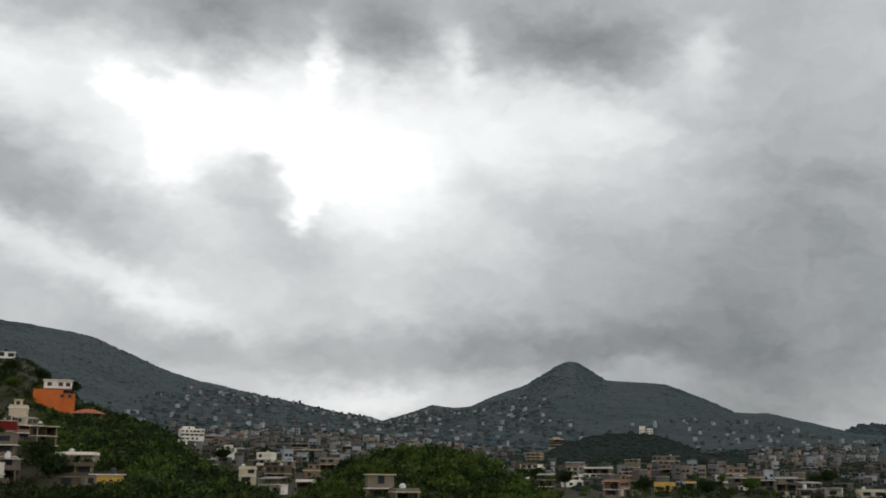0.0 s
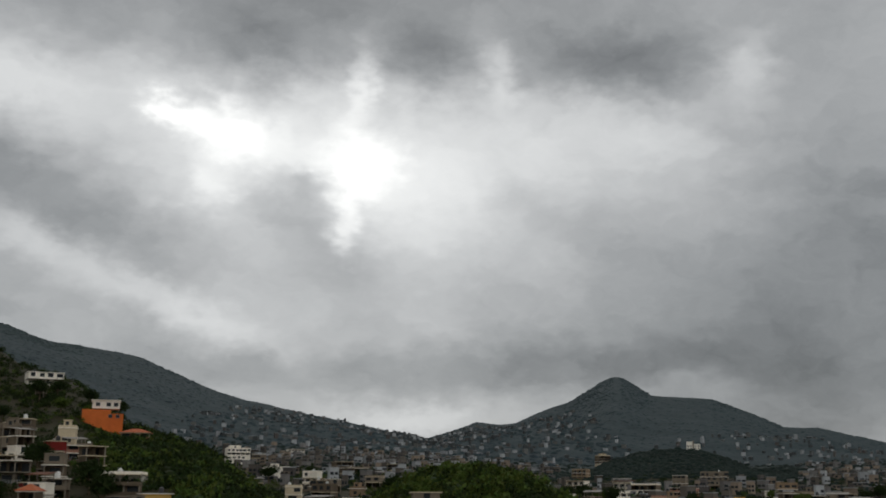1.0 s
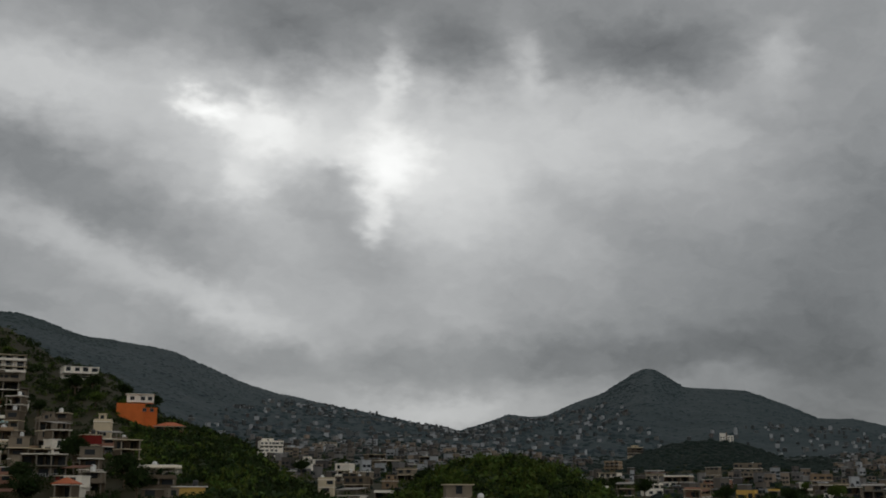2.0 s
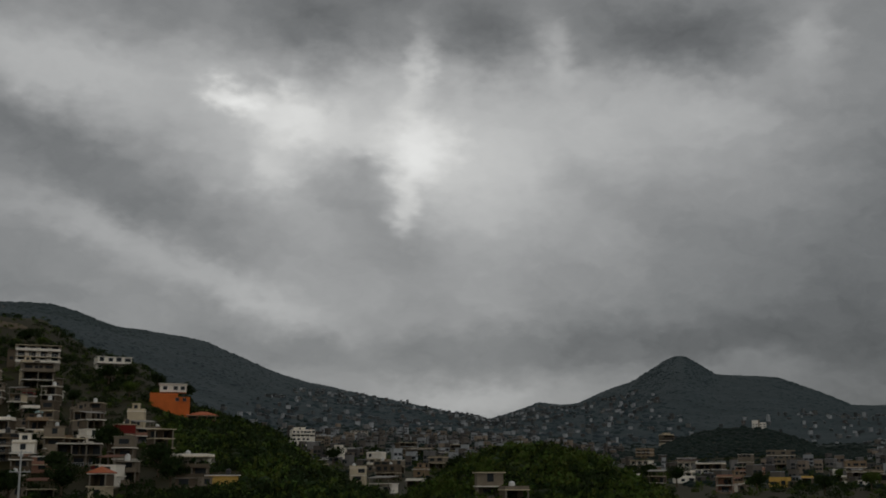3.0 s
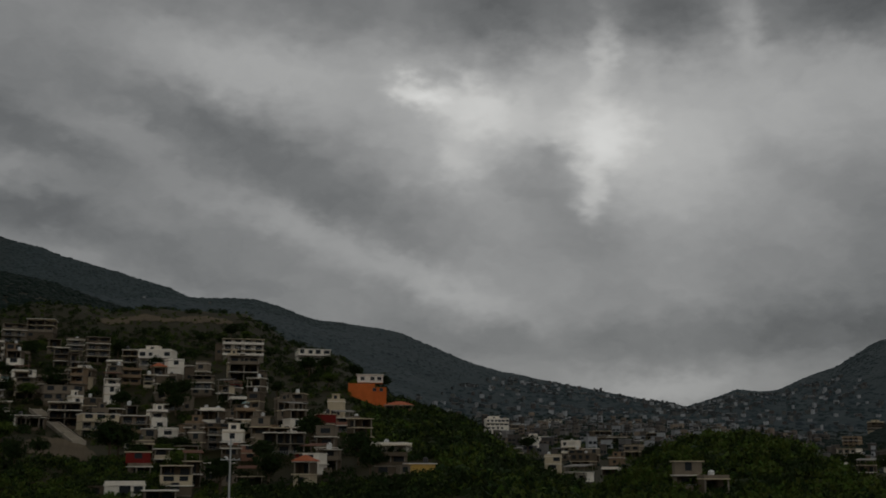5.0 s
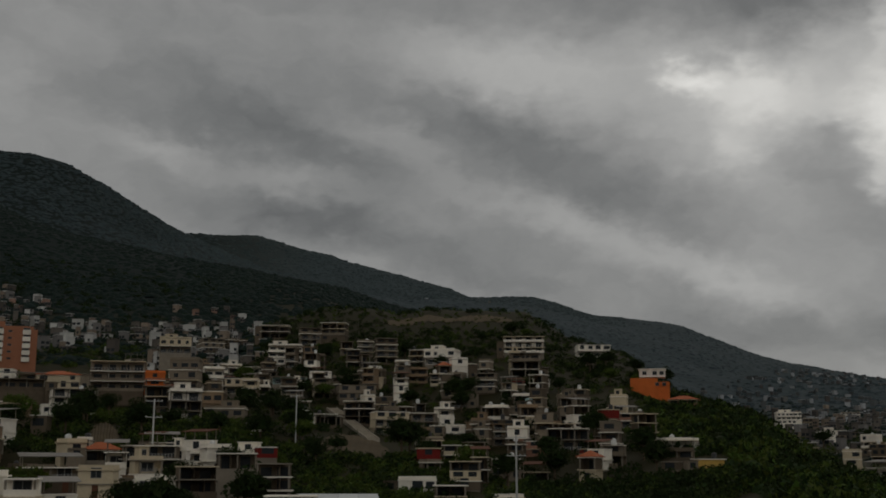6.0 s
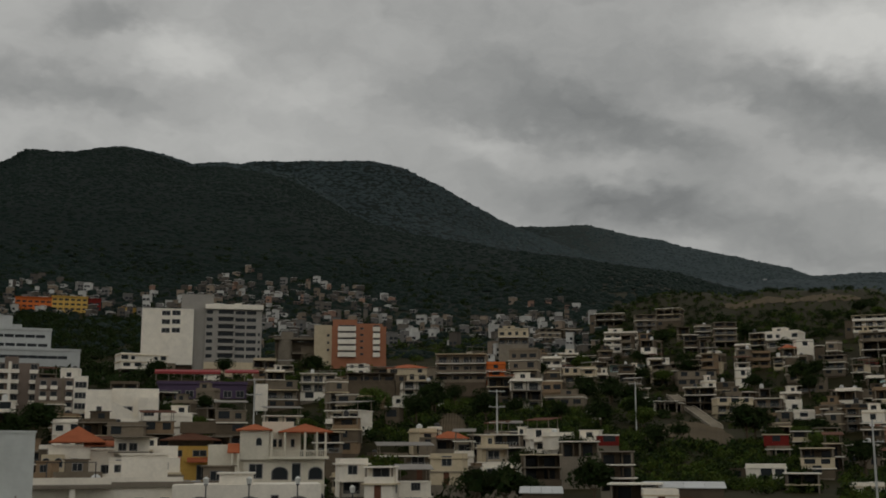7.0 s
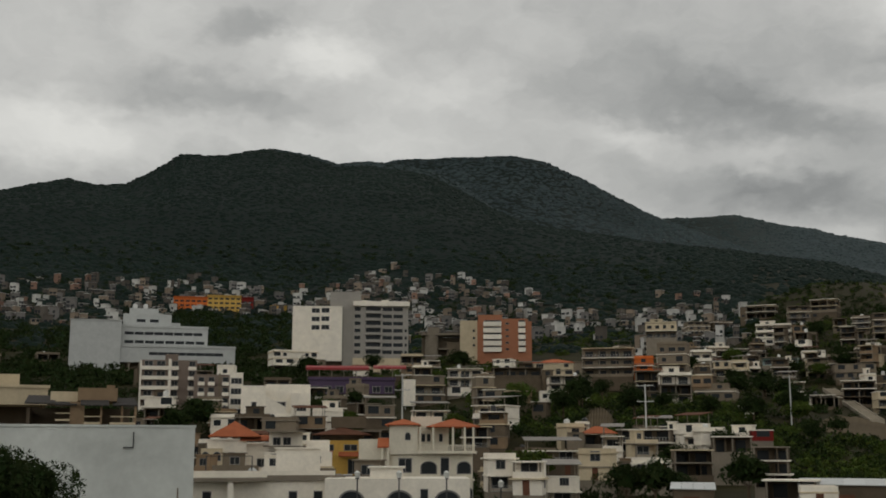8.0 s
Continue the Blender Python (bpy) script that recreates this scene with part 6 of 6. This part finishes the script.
house(50.71, 262, 5.5, 1, "block", 3.40, turn=3, kinds=["open"], top="bare", z=2.4, where="houses below the hospital")
house(51.77, 240, 5.6, 2, "grey", 2.20, turn=-5, kinds=["gallery", "open"], top="bare", z=0.3, where="houses at the foot of the town")
house(35.44, 160, 4.7, 1, "white", 2.20, turn=4, kinds=["windows"], top="parapet", z=-7.6, where="houses at the foot of the town")
house(60.99, 466, 18, 3, "white", 2.7, where="houses below the hospital")
# bank of bare soil under the hilltop
def soil_bank(name, az0, az1, share, rise, label):
    n, rows = 40, 4
    v = []
    for j in range(rows):
        for i in range(n + 1):
            az = az0 + (az1 - az0) * i / n
            r = hill_line(az) * (share + rise * j / (rows - 1) * math.sin(math.pi * (i + 0.5) / (n + 1)) ** 0.5)
            r += 7 * noise.noise(Vector((i * 0.35, j * 0.6, az0)))
            v.append(tuple(spot(az, float(r), 0.32 + 0.1 * math.sin(i * 1.7 + j))))
    f = [(j * (n + 1) + i, j * (n + 1) + i + 1, (j + 1) * (n + 1) + i + 1, (j + 1) * (n + 1) + i) for j in range(rows - 1) for i in range(n)]
    ob = mesh_object(name, v, [q[::-1] for q in f], [bare_soil])
    tagged(ob, label, "ground", kind="structure")


soil_bank("ground_bank", 25.6, 28.6, 0.91, 0.04, "bare yellowish soil bank cut below the hilltop")
soil_bank("ground_terrace", 28.4, 32.2, 0.905, 0.035, "bare yellowish soil terrace below the hilltop")
soil_bank("ground_scar", 31.6, 35.4, 0.445, 0.06, "bare brown soil on the lower slope")
soil_bank("ground_slip", 44.9, 46.4, 0.392, 0.065, "reddish bare soil slip under the houses")
soil_bank("ground_cut", 40.2, 41.4, 0.46, 0.05, "reddish bare soil between the bushes")


def stairway():
    """A long flight of concrete steps that climbs the slope at an angle."""
    a, b = spot(*STAIR_FOOT, 0.6), spot(*STAIR_HEAD, 0.9)
    run = Vector((b.x - a.x, b.y - a.y, 0))
    n = int((b.z - a.z) / 0.18)
    ob = new("stairway")
    ob.matrix_world = pose(a.x, a.y, a.z, 0, 0, math.degrees(math.atan2(run.y, run.x)))
    tread = run.length / n
    pale = surface("pale_concrete", (0.33, 0.29, 0.23), stain=0.3, spread=0.1)
    s = Shape().box(0, tread + 0.02, -1.6, 1.6, -0.6, 0.18).mesh("step", pale)
    for k in range(n):
        st = new("step", s)
        st.parent = ob
        st.matrix_local = pose(k * tread, 0, k * 0.18)
    for y in (-1.85, 1.6):
        L = n * tread
        part("side_wall", Shape().solid([(0, y, -1), (L, y, n * 0.18 - 1), (L, y, n * 0.18 + 0.35), (0, y, 0.35), (0, y + 0.25, -1), (L, y + 0.25, n * 0.18 - 1), (L, y + 0.25, n * 0.18 + 0.35), (0, y + 0.25, 0.35)],
                                        [(0, 1, 2, 3), (7, 6, 5, 4), (3, 2, 6, 7), (0, 3, 7, 4), (1, 5, 6, 2)]), pale, ob)
    tagged(ob, "long pale concrete stairway climbing the slope", "stairway")


stairway()

# trees that stand out
for az, r, size, kind in ((73.9, 50, 0.8, 6), (76.0, 47, 0.9, 6), (44.4, 172, 1.0, 1), (43.0, 170, 1.05, 2), (41.9, 176, 0.8, 4), (38.9, 238, 1.1, 1), (31.2, 300, 1.5, 2),
                          (30.8, 306, 1.3, 5), (25.9, 262, 1.2, 1), (23.6, 276, 1.3, 4), (21.6, 330, 1.3, 2), (24.0, 300, 1.1, 1), (28.6, 392, 1.3, 2), (34.0, 420, 1.2, 4), (37.6, 366, 1.2, 1),
                          (41.3, 410, 1.3, 2), (52.6, 440, 1.5, 1), (57.0, 452, 1.2, 4), (46.6, 306, 1.4, 2), (49.5, 300, 1.3, 3), (65.6, 280, 1.5, 1), (66.6, 270, 1.3, 2), (70.5, 240, 1.7, 4),
                          (19.2, 300, 1.3, 1), (18.6, 276, 1.2, 2), (60.2, 420, 1.3, 1), (39.4, 246, 1.2, 4), (38.6, 188, 1.15, 2), (49.9, 286, 1.2, 1), (47.4, 290, 1.2, 4), (43.9, 286, 1.3, 2), (38.2, 300, 1.2, 1)):
    z = None
    if r < 60:
        z = -5.6
    tree(az, r, size, kind, z)


# ---- the rest of the town ----
SHADES = ("white",) * 7 + ("cream",) * 2 + ("grey",) * 9 + ("block",) * 5 + ("tan",) * 2 + ("pink",)


def green_place(az, r):
    """Where the slope is left to brush."""
    rel = r / float(hill_line(min(max(az, 7), 41)))
    if az < 19 and 7 < az and 0.45 < rel < 1.05:
        return True
    if 19 <= az < 40 and rel > 0.74:
        return True
    if 17 < az < 23.5 and rel > 0.66:
        return True
    if 27 < az < 38.8 and r < 262:
        return True
    if 31.0 < az < 36.4 and 235 < r < 338:
        return True
    if 31.2 < az < 38 and 0.42 < rel < 0.5:
        return True
    if 38 < az < 50 and 264 < r < 316:
        return True
    if 59.5 < az < 66.5 and 395 < r < 620:
        return True
    if 69 < az < 77 and 170 < r < 430:
        return True
    return -7.5 < az < 8.2 and r < 440


def fill(az0, az1, r0, r1, tries, group, low, high, limit, detail=True, shades=SHADES, top=None):
    made = 0
    for _ in range(tries):
        if made >= limit:
            return
        az = rng.uniform(az0, az1)
        r = math.sqrt(rng.uniform(r0 * r0, r1 * r1))
        w = rng.uniform(low, high)
        if green_place(az, r) or not free(az, r, w):
            continue
        house(az, r, round(w, 1), rng.choice((1, 2, 2) if r < 205 else (1, 2, 2, 3)), rng.choice(shades), rng.choice((2.6, 2.7, 2.9)), where=group, detail=detail, top=top)
        made += 1


PALE = ("white", "white", "cream", "white", "grey", "tan", "block")
def scatter_trees(az0, az1, r0, r1, count, low, high):
    made = 0
    for _ in range(count * 8):
        az, r = rng.uniform(az0, az1), math.sqrt(rng.uniform(r0 * r0, r1 * r1))
        size = rng.uniform(low, high)
        if made < count and free(az, r, 3.6 * size):
            tree(az, r, size)
            made += 1


scatter_trees(18, 40, 270, 520, 42, 0.7, 1.3)
scatter_trees(40, 70, 200, 400, 26, 0.7, 1.2)
scatter_trees(-22, 14, 400, 620, 24, 0.9, 1.5)
house(62.9, 262, 7, 3, "block", 2.8, turn=10, where="houses below the hospital")
house(61.5, 258, 7.5, 3, "grey", 2.8, kinds=["windows", "gallery"], turn=-8, where="houses below the hospital")
house(60.1, 264, 7, 3, "tan", 2.8, kinds=["windows", "open"], top="tin", turn=5, where="houses below the hospital")
fill(36, 52, 208, 258, 900, "houses at the foot of the town", 3.6, 5.5, 14, shades=PALE)
fill(57, 67, 125, 178, 400, "houses at the foot of the town", 4.5, 7, 9, shades=PALE)
fill(56, 66, 205, 285, 600, "houses below the hospital", 5, 8, 22, shades=PALE)
fill(17, 41, 265, 560, 2600, "hillside houses", 3.6, 6.0, 84)
fill(40, 77, 226, 400, 1500, "houses below the hospital", 5, 9, 36)
fill(40, 77, 400, 520, 700, "houses round the hospital", 5, 9, 20, False)
fill(-22, 15, 390, 560, 1500, "houses in the valley", 5, 9, 26, False)


# ---- the far town: too many and too small to tell apart ----
def far_houses(name, az0, az1, r0, r1, count, label, keep=None, lift=0.0, paints=None, big=1.0):
    az, r = ground_points(az0, az1, r0, r1, count)
    if keep is not None:
        k = keep(az, r)
        az, r = az[k], r[k]
    s = Shape()
    for a, q in zip(az, r):
        w, d, h = big * rng.choice((rng.uniform(2.6, 4.5), rng.uniform(3.5, 7.5), rng.uniform(3.0, 6.0))), rng.uniform(3.5, 6.5), rng.choice((2.4, 2.4, 2.6, 4.6, 4.9, 7.0)) * (1.0 if q < 1400 else 0.75)
        p = spot(float(a), float(q), lift)
        t = radians(float(a) + rng.uniform(-35, 35))
        cx, sx = math.cos(t), math.sin(t)
        b = Shape().box(-w / 2, w / 2, -d / 2, d / 2, -4, h, rng.choice((0, 0, 0, 1, 1, 2, 2, 3, 4, 4, 4, 4)))
        b.box(-w / 2 - 0.3, w / 2 + 0.3, -d / 2 - 0.4, d / 2, h, h + 0.25, rng.choice((2, 4, 0, 0)))
        for k in range(max(1, int(h / 2.5))):
            for i in range(2):
                x = (-0.25 + 0.5 * i) * w
                if q < 1400 and rng.random() < 0.8:
                    b.box(x - 0.19 * w, x + 0.19 * w, -d / 2 - 0.06, -d / 2 + 0.1, 0.7 + 2.5 * k, 2.2 + 2.5 * k, 5)
        kk = len(s.verts)
        s.verts += [(p.x + x * cx - y * sx, p.y + x * sx + y * cx, p.z + z) for x, y, z in b.verts]
        s.faces += [tuple(kk + i for i in f) for f in b.faces]
        s.slots += b.slots
    ob = new(name, s.mesh(name, *(paints or NEARER), glass))
    tagged(ob, label, "houses", kind="stuff")


FAR_WHITE = surface("far_white", (0.50, 0.49, 0.46), per="island", spread=0.2, bump=0)
FAR_TAN = surface("far_tan", (0.24, 0.19, 0.145), per="island", spread=0.25, bump=0)
FAR_GREY = surface("far_grey", (0.19, 0.18, 0.17), per="island", spread=0.25, bump=0)
FAR_PINK = surface("far_pink", (0.26, 0.16, 0.12), per="island", spread=0.25, bump=0)
FAR_DULL = surface("far_dull", (0.12, 0.105, 0.09), per="island", spread=0.3, bump=0)


NEARER = (FAR_WHITE, FAR_TAN, FAR_GREY, FAR_PINK, FAR_DULL)
# house paints greyed and muted so the colours hold the haze
HAZED_PAINTS = tuple(surface(f"distant_{word}", c, per="island", spread=0.2, bump=0) for word, c in (
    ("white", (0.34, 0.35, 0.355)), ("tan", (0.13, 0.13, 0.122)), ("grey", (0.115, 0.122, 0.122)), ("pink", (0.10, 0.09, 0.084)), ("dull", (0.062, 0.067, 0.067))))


# haze-toned white and pink among the plain far paints
PART_HAZED = (HAZED_PAINTS[0], FAR_TAN, FAR_GREY, HAZED_PAINTS[3], FAR_DULL)


def upper_edge(az, r):
    """The upper town climbs highest along two spurs."""
    lim = lerp(az, [(37, 640), (38.7, 852), (40.5, 940), (41.9, 930), (43.6, 832), (44.8, 776), (47.3, 854), (49, 948), (52.2, 1020), (54.2, 1020), (56.2, 1074), (57.4, 1046), (60, 950), (63, 930), (65.3, 1000), (68.6, 985), (72.6, 942), (80, 880)])
    woods = ((az > 59.5) & (az < 67) & (r < 765)) | ((az > 70.2) & (r < 640)) | ((az > 44) & (az < 55) & (r < 600))
    return (r < lim - np.abs(nrng.normal(0, 60, len(r)))) & ~woods


def off_hill(az, r):
    return ~((az > -15) & (az < -3.5) & (r > 900)) & ~((az > 7) & (r < hill_line(az) + 60))


far_houses("upper_town", 38, 79, 525, 1090, 1800, "crowded small houses of the upper town below the forest", upper_edge, 0.2, None, 0.85)
far_houses("valley_town", -21, 15.5, 540, 1450, 950, "crowded small houses filling the far valley", off_hill, 0.5, PART_HAZED)
far_houses("slope_town", 0, 17, 1450, 2690, 720, "small pale houses scattered up the far slope", lambda a, r: r < lerp(a, [(0, 2560), (4, 2400), (9, 2690), (11.4, 2540), (13.5, 2150), (15.4, 1720), (17, 1600)]) - np.abs(nrng.normal(0, 90, len(r))), 1.6, HAZED_PAINTS, 1.1)
far_houses("peak_town", -9, 5, 1500, 2800, 480, "small pale houses on the lower pointed hill", lambda a, r: r < lerp(a, [(-9, 1720), (-7.2, 1714), (-6.4, 2030), (-4.2, 2850), (0, 2800), (5, 2900)]) - np.abs(nrng.normal(0, 120, len(r))), 1.6, HAZED_PAINTS, 1.1)
far_houses("foot_town", -22, -8, 1400, 2300, 300, "small pale houses at the foot of the far hill", lambda a, r: r < lerp(a, [(-22, 1800), (-14, 2200), (-9, 1800)]), 1.2, HAZED_PAINTS, 0.8)
far_houses("ridge_houses", 24, 44, 1900, 3000, 22, "a few pale houses high on the wooded ridge", lambda a, r: r < 2500, 2.5, HAZED_PAINTS)
